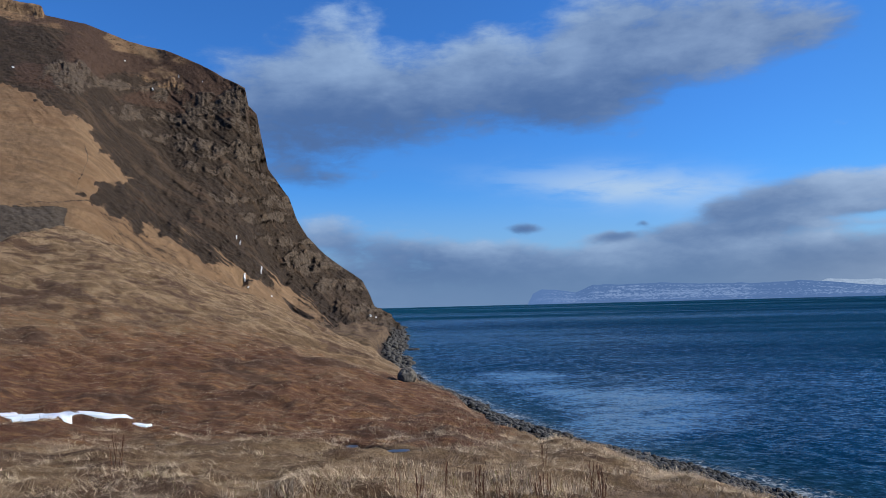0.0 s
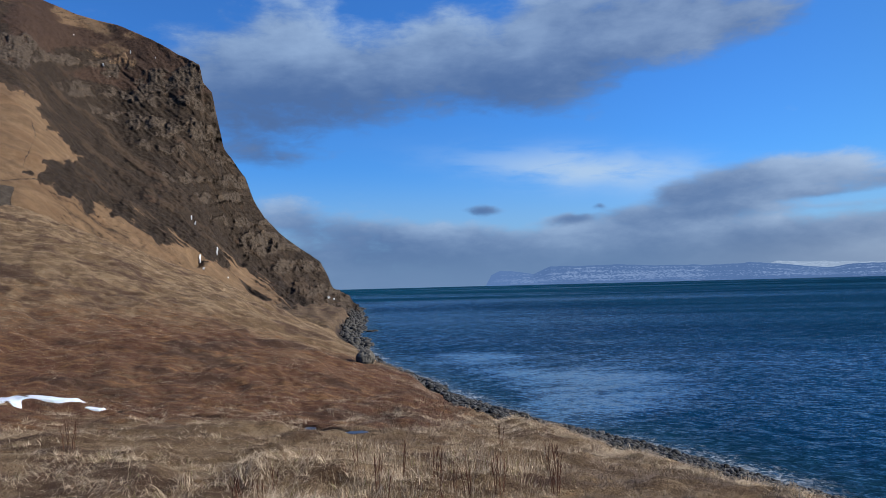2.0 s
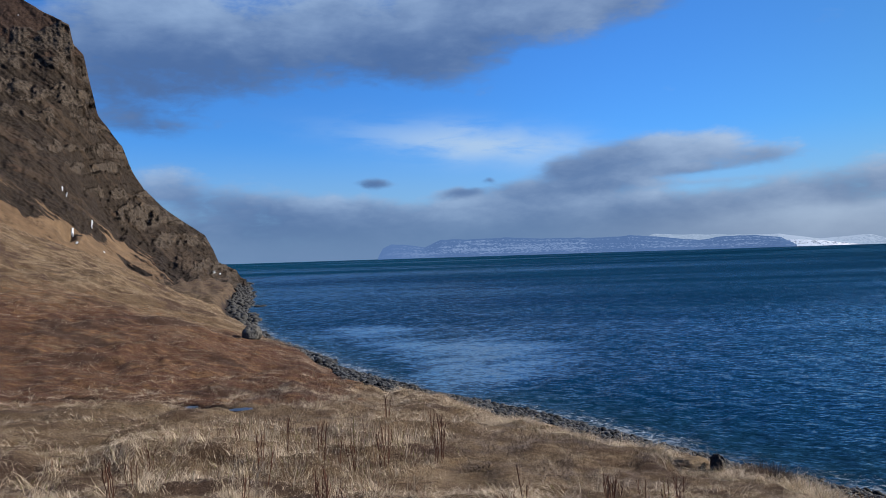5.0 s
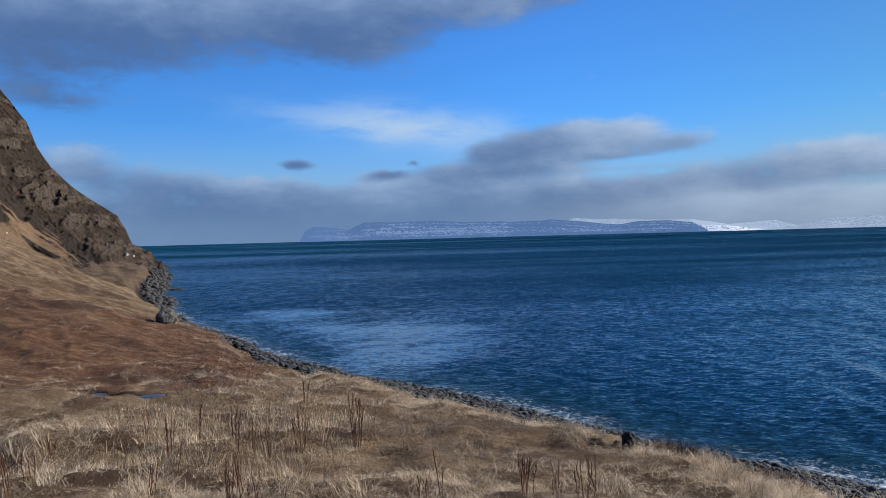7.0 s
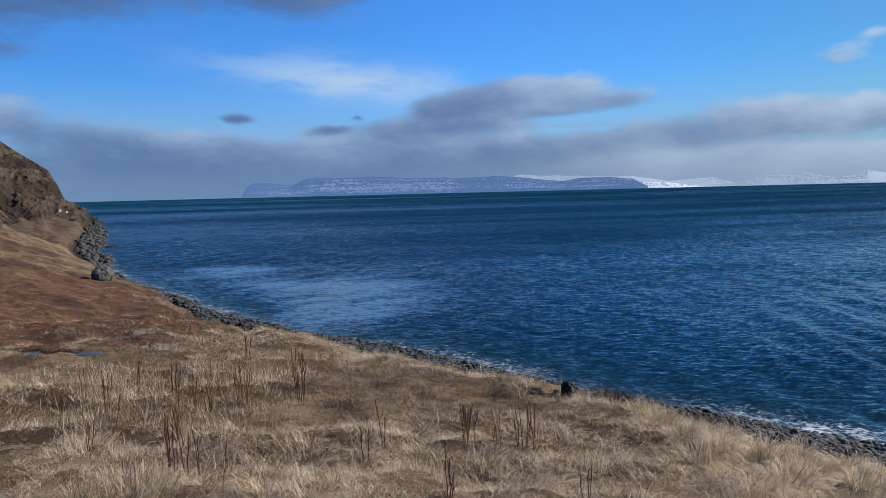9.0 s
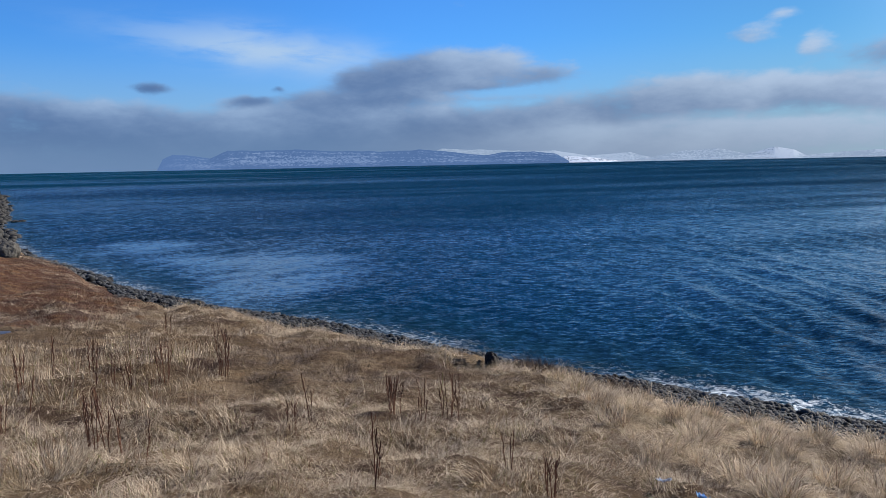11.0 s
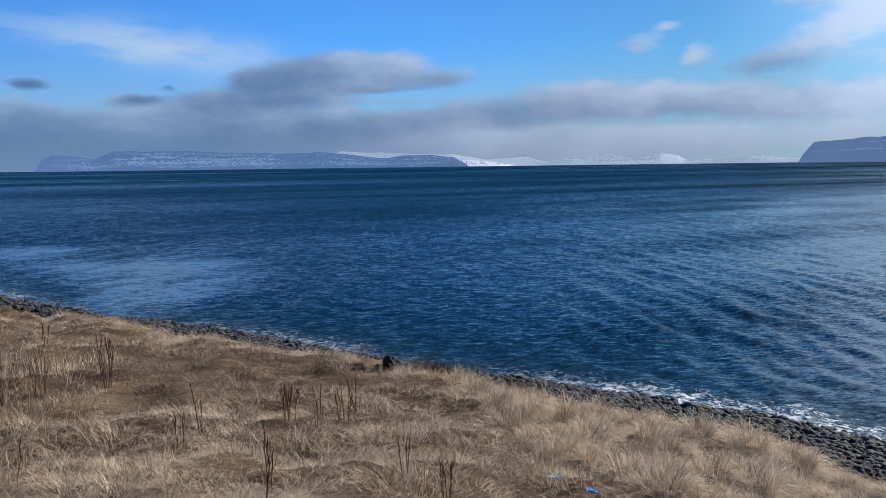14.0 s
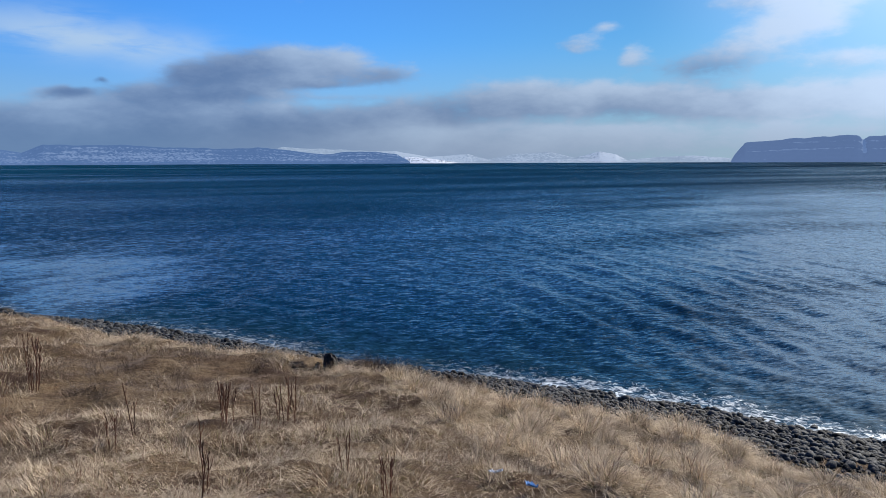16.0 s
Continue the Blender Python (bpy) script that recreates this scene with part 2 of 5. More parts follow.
def land_z(x, y, rough=True):
    """Height of the ground, hill not counted."""
    x, y = np.asarray(x, float), np.asarray(y, float)
    s = from_coast(x, y)
    s = s + 0.8 * fbm(x * 0.22, y * 0.22, 1.0, 3, 11) * smooth(0.5, 5, s)
    edge = np.interp(y, BANK_Y, BANK_S)
    top = np.interp(y, BANK_Y, BANK_Z)
    sea = np.maximum(s * 0.22, -4.0)
    toe = edge * 0.64
    beach = np.where(s < 0, sea, np.minimum(s, toe) * 0.26)
    bank = smooth(0, 1, (s - toe) / (edge - toe)) * (top - toe * 0.26)
    inland = np.maximum(s - edge, 0)
    meadow = 0.085 * np.minimum(inland, 60) + np.interp(y, (14, 28, 36, 42, 60), (0, 0, 0.36, 0.42, 0)) * smooth(0, 6, inland)
    knoll = 0.52 * np.minimum(inland, 9) + 0.43 * np.clip(inland - 9, 0, 80) - 1.0 * np.clip(inland - 31, 0, 14)
    far = 0.17 * np.minimum(inland, 60)
    k = smooth(24, 74, y)
    rise = meadow * (1 - k) + knoll * k
    rise = rise + (far - rise) * smooth(76, 104, y)
    r = np.hypot(x, y)
    rise = rise - 1.7 * smooth(-24, -30, np.degrees(np.arctan2(x, y))) * smooth(45, 72, r) * smooth(60, 20, -x)
    mound = 1.75 * np.exp(-(r / 7.6) ** 2) * smooth(2, 9, s)
    z = beach + bank + rise + mound
    if rough:
        w = smooth(4, 9, s) * smooth(0.5, 4, r)
        z = z + w * (0.26 * fbm(x * 0.16, y * 0.16, 0, 3, 21) * smooth(6, 20, r) + 0.24 * fbm(x * 0.8, y * 0.8, 0, 3, 22) + 0.05 * fbm(x * 3.1, y * 3.1, 0, 2, 23) + 0.2 * smooth(16, 30, r) * fbm(x * 1.1, y * 1.1, 0, 3, 25, 0.6))
        z = z + (1 - w) * 0.12 * fbm(x * 1.3, y * 1.3, 0, 3, 24) * smooth(-6, 1, s)
        z = z + smooth(80, 100, y) * smooth(0.5, 3, s) * (0.9 * fbm(x * 0.16, y * 0.09, 0, 3, 26) + 0.6 * fbm(x * 0.7, y * 0.4, 0, 3, 27))
        z = z - 0.24 * stream_depth(x, y)
    return z


BANK_Y = (-40, 0, 14, 22, 27, 32, 42, 60, 120, 280)
BANK_S = (11.0, 11.0, 9.8, 8.8, 8.2, 7.8, 4.8, 4.0, 3.6, 5.0)
BANK_Z = (2.8, 2.5, 3.0, 2.6, 2.15, 2.0, 1.9, 2.2, 2.2, 2.4)

# the hill: skyline elevation over azimuth, and how far off its foot and its brow are
HILL_AZ = (-120, -70, -45, -31, -28.5, -28.3, -25.8, -22.9, -20.2, -18.2, -16.2, -14.85, -14.6, -14.0, -13.45, -13.2, -11.7, -11.1, -10.3, -9.1, -8.0, -6.3, -5.75, -5.4, -4.2, -3.8, -3.4)
HILL_EL = (5.0, 17.0, 20.6, 20.1, 20.0, 19.95, 19.75, 18.9, 18.5, 17.85, 16.9, 16.35, 15.0, 14.4, 11.75, 10.5, 8.4, 6.7, 5.4, 4.15, 3.3, 2.1, 1.05, 0.1, -0.5, -1.2, -1.9)
FOOT_AZ, FOOT_R, FOOT_Z = (-120, -60, -31, -26, -20, -15, -12, -9, -7, -5.5, -4.5, -3.4), (120, 100, 90, 94, 112, 135, 135, 118, 112, 122, 180, 258), (8, 12, 13.0, 12.0, 9, 7.0, 5.0, 3.4, 2.4, 1.6, 0.6, -1.0)
BROW_AZ, BROW_R = (-120, -60, -31, -20, -15, -10, -6, -3.4), (420, 420, 385, 330, 300, 290, 284, 276)


def eased(v, xs, ys, soft):
    """Interpolation with its corners rounded over a width."""
    return sum(np.interp(v + soft * k, xs, ys) for k in (-1, -0.6, -0.25, 0, 0.25, 0.6, 1)) / 7


def hill_form(az, u):
    """Plan and height of the hill: azimuth, and 0 at the foot to 1 at the brow; past 1 it is the top and the back."""
    r0, r1 = eased(az, FOOT_AZ, FOOT_R, 3.0), eased(az, BROW_AZ, BROW_R, 3.0)
    z0 = eased(az, FOOT_AZ, FOOT_Z, 3.0)
    # ribs and bays: the skyline's breaks wander as they come down the face
    az_up = az + (1 - np.clip(u, 0, 1)) ** 0.7 * 1.5 * fbm(np.clip(u, 0, 1) * 5.0, az * 0.25, 0.0, 3, 48) * smooth(-20, -15, az)
    keep = np.clip(u, 0, 1) ** 3
    el1 = np.interp(az_up, HILL_AZ, HILL_EL) * keep + eased(az_up, HILL_AZ, HILL_EL, 2.6) * (1 - keep)
    z1 = EYE_Z + r1 * np.tan(np.radians(el1))
    ub = np.clip(u, 0, 1)
    cliff = smooth(-16, -11, az)
    gentle, steep = ub ** 1.12, (0.62 - 0.3 * cliff) * ub + (0.38 + 0.3 * cliff) * ub ** 4
    k = smooth(-27, -20, az)
    z = z0 + (z1 - z0) * (gentle * (1 - k) + steep * k)
    # a crag stands on the brow
    z = z + 3.6 * smooth(-28.3, -28.6, az) * smooth(0.965, 0.985, u)
    r = r0 + (r1 - r0) * u
    past = np.clip(u - 1, 0, None) * (r1 - r0)
    drop = smooth(-20, -13, az)
    z = z + past * 0.12 * (1 - drop) - past * 1.5 * drop
    return r, np.maximum(z, -3.0)


def surface(name, pts, faces, material, attributes=(), shade=True):
    """One mesh from whole arrays of corners and faces."""
    me = bpy.data.meshes.new(name)
    faces = np.asarray(faces, np.int32)
    me.vertices.add(len(pts))
    me.vertices.foreach_set("co", np.asarray(pts, np.float32).ravel())
    me.loops.add(faces.size)
    me.loops.foreach_set("vertex_index", faces.ravel())
    me.polygons.add(len(faces))
    me.polygons.foreach_set("loop_start", np.arange(0, faces.size, faces.shape[1], dtype=np.int32))
    if shade:
        me.polygons.foreach_set("use_smooth", np.ones(len(faces), bool))
    for key, values in attributes:
        a = me.attributes.new(key, "FLOAT", "POINT")
        a.data.foreach_set("value", np.asarray(values, np.float32).ravel())
    me.update(calc_edges=True)
    me.materials.append(material)
    return new(name, me)


def grid_faces(rows, cols, wrap=False):
    i, j = np.meshgrid(np.arange(rows - 1), np.arange(cols if wrap else cols - 1), indexing="ij")
    a, b = i * cols + j, i * cols + (j + 1) % cols
    return np.stack([a, b, b + cols, a + cols], -1).reshape(-1, 4)

# ---- materials ----


def material(name, rough=0.9, spec=0.3):
    m = bpy.data.materials.new(name)
    m.use_nodes = True
    n = Nodes(m.node_tree)
    b = n.add("ShaderNodeBsdfPrincipled")
    b.inputs["Roughness"].default_value = rough
    b.inputs["Specular IOR Level"].default_value = spec
    n.link(b.outputs[0], n.add("ShaderNodeOutputMaterial").inputs[0])
    return m, n, b


def bump(n, b, height, strength, distance):
    k = n.add("ShaderNodeBump")
    k.inputs["Strength"].default_value, k.inputs["Distance"].default_value = strength, distance
    n.link(height, k.inputs["Height"])
    n.link(k.outputs[0], b.inputs["Normal"])


STRAW, TAN, RUST, EARTH, OLIVE = (0.25, 0.174, 0.11), (0.13, 0.085, 0.052), (0.088, 0.038, 0.025), (0.045, 0.026, 0.016), (0.15, 0.105, 0.042)


def meadow_material():
    m, n, b = material("dry_meadow", 0.95, 0.1)
    p = n.add("ShaderNodeNewGeometry").outputs["Position"]
    fibres = n.noise(n.mapped(p, (5, 16, 6), (0, 0, 25)), 4.0, 6, 0.65, 0.8)
    fibres2 = n.noise(n.mapped(p, (15, 5, 6), (0, 0, -15)), 3.0, 6, 0.65, 0.8)
    patch = n.noise(p, 0.55, 6, 0.62, 0.4)
    mott = n.noise(n.mapped(p, (0.5, 1.3, 1)), 2.6, 6, 0.6, 0.3)
    straw = n.mix(n.ramp(patch, 0.41, 0.6), TAN, STRAW)
    straw = n.mix(n.ramp(mott, 0.42, 0.62, 0.0, 0.22), straw, OLIVE)
    red = n.mix(n.ramp(mott, 0.45, 0.7), RUST, (0.22, 0.12, 0.06))
    tufts = n.noise(n.mapped(p, (0.6, 1.5, 1), (0, 0, 8)), 1.1, 5, 0.62, 0.4)
    straw = n.mix(n.ramp(tufts, 0.52, 0.6, 0.0, 0.8), straw, (0.085, 0.05, 0.03))
    zone = n.ramp(n.math("ADD", n.attr("rust"), n.math("MULTIPLY", n.math("SUBTRACT", mott, 0.5), 1.5)), 0.3, 0.7)
    col = n.mix(zone, straw, red)
    both = n.math("MULTIPLY", n.math("ADD", fibres, fibres2), 0.5)
    # bare earth, spread wider to paint in shade under the grass
    col = n.mix(n.ramp(both, 0.37, 0.55, 0.9, 0.0), col, EARTH)
    col = n.mix(n.ramp(both, 0.52, 0.68, 0.0, 0.5), col, (0.5, 0.38, 0.22))
    stones = n.add("ShaderNodeTexVoronoi")
    stones.inputs["Scale"].default_value = 9.0
    n.link(p, stones.inputs["Vector"])
    grey = n.mix(n.ramp(stones.outputs["Distance"], 0.0, 0.6), (0.045, 0.044, 0.044), (0.014, 0.014, 0.015))
    col = n.mix(n.ramp(n.math("ADD", n.attr("shingle"), n.math("MULTIPLY", n.math("SUBTRACT", mott, 0.5), 0.8)), 0.35, 0.65), col, grey)
    heath = n.noise(n.mapped(p, (0.45, 1.0, 1.6), (0, 0, 20)), 0.34, 6, 0.66, 0.3)
    col = n.mix(n.ramp(heath, 0.51, 0.6, 0.0, 0.8), col, (0.058, 0.034, 0.024))
    wet = n.attr("wet")
    col = n.mix(wet, col, (0.03, 0.022, 0.016))
    n.link(col, b.inputs["Base Color"])
    bump(n, b, n.math("ADD", both, n.math("MULTIPLY", mott, 0.9)), 1.0, 0.16)
    return m


def hill_material():
    m, n, b = material("hillside", 0.95, 0.12)
    p = n.add("ShaderNodeNewGeometry").outputs["Position"]
    bed = n.noise(n.mapped(p, (0.3, 0.3, 2.4)), 0.5, 8, 0.65, 0.8)
    grain = n.noise(p, 1.5, 10, 0.75, 0.2)
    mid = n.noise(p, 0.22, 7, 0.66, 0.5)
    wide = n.noise(p, 0.06, 5, 0.6, 0.6)
    upright = n.noise(n.mapped(p, (1.6, 1.6, 0.25)), 0.6, 6, 0.7, 0.4)
    streak = n.attr("streak")
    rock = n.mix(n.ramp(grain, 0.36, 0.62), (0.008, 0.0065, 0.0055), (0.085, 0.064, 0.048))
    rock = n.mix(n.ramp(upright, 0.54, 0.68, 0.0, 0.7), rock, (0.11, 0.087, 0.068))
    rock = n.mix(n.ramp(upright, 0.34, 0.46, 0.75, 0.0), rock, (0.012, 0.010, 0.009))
    rock = n.mix(n.ramp(bed, 0.53, 0.66, 0.0, 0.6), rock, (0.105, 0.07, 0.044))
    rock = n.mix(n.ramp(wide, 0.5, 0.66, 0.0, 0.4), rock, (0.07, 0.053, 0.04))
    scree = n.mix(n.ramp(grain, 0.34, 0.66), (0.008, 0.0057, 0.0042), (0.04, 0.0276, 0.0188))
    scree = n.mix(n.ramp(n.math("ADD", streak, n.math("SUBTRACT", mid, 0.5)), 0.05, 0.5, 0.0, 0.5), scree, (0.072, 0.048, 0.031))
    scree = n.mix(n.ramp(mid, 0.56, 0.7, 0.0, 0.5), scree, (0.07, 0.04, 0.026))
    turf = n.mix(n.ramp(mid, 0.3, 0.7), (0.10, 0.063, 0.036), (0.18, 0.115, 0.066))
    turf = n.mix(n.ramp(grain, 0.36, 0.5, 0.45, 0.0), turf, (0.085, 0.047, 0.025))
    turf = n.mix(n.ramp(wide, 0.46, 0.62, 0.0, 0.45), turf, (0.125, 0.07, 0.036))
    turf = n.mix(n.ramp(streak, 0.1, 0.5, 0.0, 0.35), turf, (0.2, 0.135, 0.082))
    brown = n.mix(n.ramp(grain, 0.36, 0.64), (0.018, 0.011, 0.008), (0.066, 0.039, 0.0265))
    wob = n.math("ADD", n.math("MULTIPLY", n.math("SUBTRACT", mid, 0.5), 0.8), n.math("MULTIPLY", n.math("SUBTRACT", grain, 0.5), 0.9))
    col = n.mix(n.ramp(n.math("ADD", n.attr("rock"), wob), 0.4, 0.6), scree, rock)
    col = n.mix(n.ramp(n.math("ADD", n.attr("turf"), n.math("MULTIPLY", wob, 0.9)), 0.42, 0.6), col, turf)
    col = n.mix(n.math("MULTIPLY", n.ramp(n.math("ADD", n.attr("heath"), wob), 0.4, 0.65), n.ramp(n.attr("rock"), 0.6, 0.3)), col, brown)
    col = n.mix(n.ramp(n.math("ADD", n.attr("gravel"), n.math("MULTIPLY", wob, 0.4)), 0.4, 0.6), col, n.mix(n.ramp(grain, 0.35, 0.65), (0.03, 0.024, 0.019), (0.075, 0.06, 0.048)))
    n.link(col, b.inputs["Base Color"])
    bump(n, b, n.math("ADD", grain, n.math("MULTIPLY", mid, 0.7)), 1.0, 0.6)
    return m


def water_material():
    m, n, b = material("sea_water", 0.12, 0.3)
    p = n.add("ShaderNodeNewGeometry").outputs["Position"]
    b.inputs["IOR"].default_value = 1.333
    gust = n.noise(n.mapped(p, (0.35, 1.0, 1), (0, 0, 25)), 0.012, 5, 0.6, 0.7)
    gust2 = n.noise(n.mapped(p, (0.3, 1.0, 1), (0, 0, 25)), 0.05, 4, 0.55, 0.5)
    air = n.math("ADD", n.math("MULTIPLY", gust, 0.65), n.math("MULTIPLY", gust2, 0.35))
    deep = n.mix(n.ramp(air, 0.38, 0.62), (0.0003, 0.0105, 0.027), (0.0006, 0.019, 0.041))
    # body colour lifted far out, standing in for sky light not mirrored there
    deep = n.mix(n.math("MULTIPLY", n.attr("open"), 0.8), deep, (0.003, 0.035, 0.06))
    shallow = n.ramp(n.attr("shore"), -7.0, -0.5)
    deep = n.mix(n.math("MULTIPLY", shallow, 0.5), deep, (0.008, 0.026, 0.03))
    # surf breaks most where the open shore faces it
    axes = n.add("ShaderNodeSeparateXYZ")
    n.link(p, axes.inputs[0])
    swell = axes.outputs[1]
    foam_n = n.noise(p, 3.2, 8, 0.75, 1.2)
    reach = n.ramp(n.attr("shore"), -3.4, -0.2, 0.0, 1.0)
    reach = n.math("ADD", n.math("MULTIPLY", reach, 0.66), n.math("MULTIPLY", n.math("SUBTRACT", n.noise(p, 0.5, 3), 0.5), 0.5))
    foam = n.ramp(n.math("ADD", reach, n.math("MULTIPLY", n.math("SUBTRACT", foam_n, 0.5), 2.4)), 0.45, 1.05)
    caps = n.math("MULTIPLY", n.ramp(n.noise(n.mapped(p, (0.5, 1.2, 1), (0, 0, 25)), 0.22, 7, 0.7, 0.5), 0.715, 0.76), n.ramp(gust, 0.46, 0.56))
    foam = n.math("MULTIPLY", foam, n.math("MULTIPLY", n.ramp(n.noise(p, 0.17, 3, 0.5), 0.36, 0.55, 0.2, 1.0), n.ramp(swell, 13.0, 24.0, 1.0, 0.4)))
    foam = n.math("MAXIMUM", foam, n.math("MULTIPLY", caps, 0.7))
    col = n.mix(foam, deep, (0.78, 0.82, 0.85))
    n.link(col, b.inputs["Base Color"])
    n.link(n.mix(foam, n.mix(n.ramp(air, 0.35, 0.65), (0.05, 0.05, 0.05), (0.12, 0.12, 0.12)), (0.8, 0.8, 0.8)), b.inputs["Roughness"])
    # gloss raised in the slick and on the right to paint brighter reflections
    n.link(n.math("ADD", n.math("MULTIPLY_ADD", n.attr("sheen"), 0.75, n.math("MULTIPLY_ADD", n.attr("calm"), 1.3, 0.18)), n.math("MULTIPLY", n.attr("open"), -0.11)), b.inputs["Specular IOR Level"])
    # facets of the wind sea, from the fine ripple to the short swell
    wide = n.noise(n.mapped(p, (0.3, 1.0, 1), (0, 0, 14)), 0.005, 5, 0.6, 0.9)
    lanes = n.noise(n.mapped(p, (0.16, 1.0, 1), (0, 0, 16)), 0.017, 4, 0.6, 0.5)
    bands = n.math("ADD", n.math("MULTIPLY", wide, 0.75), n.math("MULTIPLY", lanes, 0.25))
    calm = n.math("SUBTRACT", 1.0, n.math("MULTIPLY", n.attr("calm"), 0.46))
    chop = None
    for scale, detail, gain, turn, stretch in ((5.2, 4, 1.0, 32, 2.0), (1.5, 4, 0.9, 36, 2.2), (0.3, 3, 0.22, 20, 2.4)):
        t = n.add("ShaderNodeTexNoise")
        n.link(n.mapped(p, (1.0, stretch, 1), (0, 0, turn)), t.inputs["Vector"])
        for key, value in (("Scale", scale), ("Detail", detail), ("Roughness", 0.6), ("Distortion", 0.2)):
            t.inputs[key].default_value = value
        v = n.add("ShaderNodeVectorMath", operation="SUBTRACT")
        n.link(t.outputs["Color"], v.inputs[0])
        v.inputs[1].default_value = (0.5, 0.5, 0.5)
        w = n.add("ShaderNodeVectorMath", operation="MULTIPLY")
        n.link(v.outputs[0], w.inputs[0])
        w.inputs[1].default_value = (gain, gain, 0.0)
        if chop is None:
            chop = w.outputs[0]
        else:
            a = n.add("ShaderNodeVectorMath", operation="ADD")
            n.link(chop, a.inputs[0])
            n.link(w.outputs[0], a.inputs[1])
            chop = a.outputs[0]
    sc = n.add("ShaderNodeVectorMath", operation="SCALE")
    n.link(chop, sc.inputs[0])
    n.feed(sc.inputs["Scale"], n.math("MULTIPLY", n.math("MULTIPLY", calm, n.ramp(air, 0.35, 0.65, 0.75, 1.1)), n.math("MULTIPLY", n.math("MULTIPLY_ADD", n.attr("open"), 0.5, 1.0), n.ramp(bands, 0.40, 0.60, 0.74, 1.18))))
    a = n.add("ShaderNodeVectorMath", operation="ADD")
    n.link(sc.outputs[0], a.inputs[0])
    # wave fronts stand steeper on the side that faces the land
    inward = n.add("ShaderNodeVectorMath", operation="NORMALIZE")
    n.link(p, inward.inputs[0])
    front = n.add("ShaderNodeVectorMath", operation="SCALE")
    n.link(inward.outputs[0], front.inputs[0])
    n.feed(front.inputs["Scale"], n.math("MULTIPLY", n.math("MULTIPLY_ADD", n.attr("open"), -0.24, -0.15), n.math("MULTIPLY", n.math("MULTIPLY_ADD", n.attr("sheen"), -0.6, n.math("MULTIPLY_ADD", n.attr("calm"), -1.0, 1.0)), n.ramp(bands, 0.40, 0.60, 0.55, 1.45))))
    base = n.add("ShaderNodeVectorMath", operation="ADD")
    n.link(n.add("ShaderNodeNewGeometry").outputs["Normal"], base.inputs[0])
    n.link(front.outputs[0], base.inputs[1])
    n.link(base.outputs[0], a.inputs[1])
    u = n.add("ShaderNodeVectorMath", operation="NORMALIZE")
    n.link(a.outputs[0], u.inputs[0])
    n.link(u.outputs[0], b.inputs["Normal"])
    return m


def mountain_material(name, snow_edge, rock_dark, rock_light, snow, haze_glow=(0.07, 0.132, 0.28)):
    m, n, b = material(name, 1.0, 0.0)
    p = n.add("ShaderNodeNewGeometry").outputs["Position"]
    beds = n.noise(n.mapped(p, (0.002, 0.002, 0.12)), 1.0, 5, 0.6, 0.2)
    gully = n.noise(n.mapped(p, (0.07, 0.07, 0.006)), 1.0, 4, 0.7, 0.3)
    speck = n.noise(n.mapped(p, (0.03, 0.03, 0.05)), 1.0, 6, 0.7)
    mass = n.noise(n.mapped(p, (0.0035, 0.0035, 0.006)), 1.0, 3, 0.5)
    v = n.math("ADD", n.math("MULTIPLY", beds, 0.36), n.math("ADD", n.math("MULTIPLY", gully, 1.1), n.math("ADD", n.math("MULTIPLY", speck, 0.25), n.math("MULTIPLY", mass, 0.5))))
    v = n.math("ADD", v, n.attr("snow"))
    col = n.mix(n.ramp(speck, 0.3, 0.7), rock_dark, rock_light)
    col = n.mix(n.ramp(v, snow_edge, snow_edge + 0.13), col, snow)
    n.link(col, b.inputs["Base Color"])
    # distance haze painted onto the range as a glow
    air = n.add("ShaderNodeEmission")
    air.inputs[0].default_value = (*haze_glow, 1)
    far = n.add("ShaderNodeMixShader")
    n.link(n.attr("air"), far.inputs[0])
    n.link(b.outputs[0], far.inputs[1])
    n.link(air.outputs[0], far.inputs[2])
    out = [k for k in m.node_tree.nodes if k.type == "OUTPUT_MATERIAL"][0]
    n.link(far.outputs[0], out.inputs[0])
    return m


MEADOW, HILL, WATER = meadow_material(), hill_material(), water_material()

# ---- ground ----


def build_ground():
    az = np.radians(np.concatenate([np.arange(-33, 74, 0.25), np.arange(74, 327, 5.5)]))
    r = np.concatenate([[0.02, 0.5, 1.0], 1.5 * 1.0075 ** np.arange(580), 115 * 1.06 ** np.arange(1, 26)])
    rr, aa = np.meshgrid(r, az, indexing="ij")
    x, y = rr * np.sin(aa), rr * np.cos(aa)
    z = land_z(x, y)
    s = from_coast(x, y)
    deg = np.degrees(aa)
    # heath that has turned rust brown: beyond the stream, and towards the bank
    band = smooth(19, 23, rr) * smooth(62, 42, rr) * smooth(8, 1, deg)
    rust = band * (0.72 + 0.7 * fbm(x * 0.12, y * 0.12, 0, 3, 31)) + 0.12 * smooth(9, 12, rr) * smooth(22, 17, rr) * smooth(20, 8, deg)
    rust = rust + 0.25 * fbm(x * 0.06, y * 0.06, 0, 2, 32)
    rust = np.maximum(rust, 0.3 * smooth(84, 100, y))
    shingle = np.maximum(smooth(7.6, 6.2, s + 4.4 * smooth(31, 42, y) + 0.9 * smooth(20, 10, y)), 0.44 * smooth(84, 96, y))
    surface("ground", np.stack([x, y, z], -1).reshape(-1, 3), grid_faces(len(r), len(az), True)[:, ::-1], MEADOW,
            (("rust", rust), ("shingle", shingle), ("wet", np.maximum(stream_depth(x, y) * 0.9, 0.3 * smooth(84, 98, y)))))
    tagged(bpy.data.objects["ground"], "sloping coastal meadow of matted dry grass above a stony shore", "ground", kind="structure")


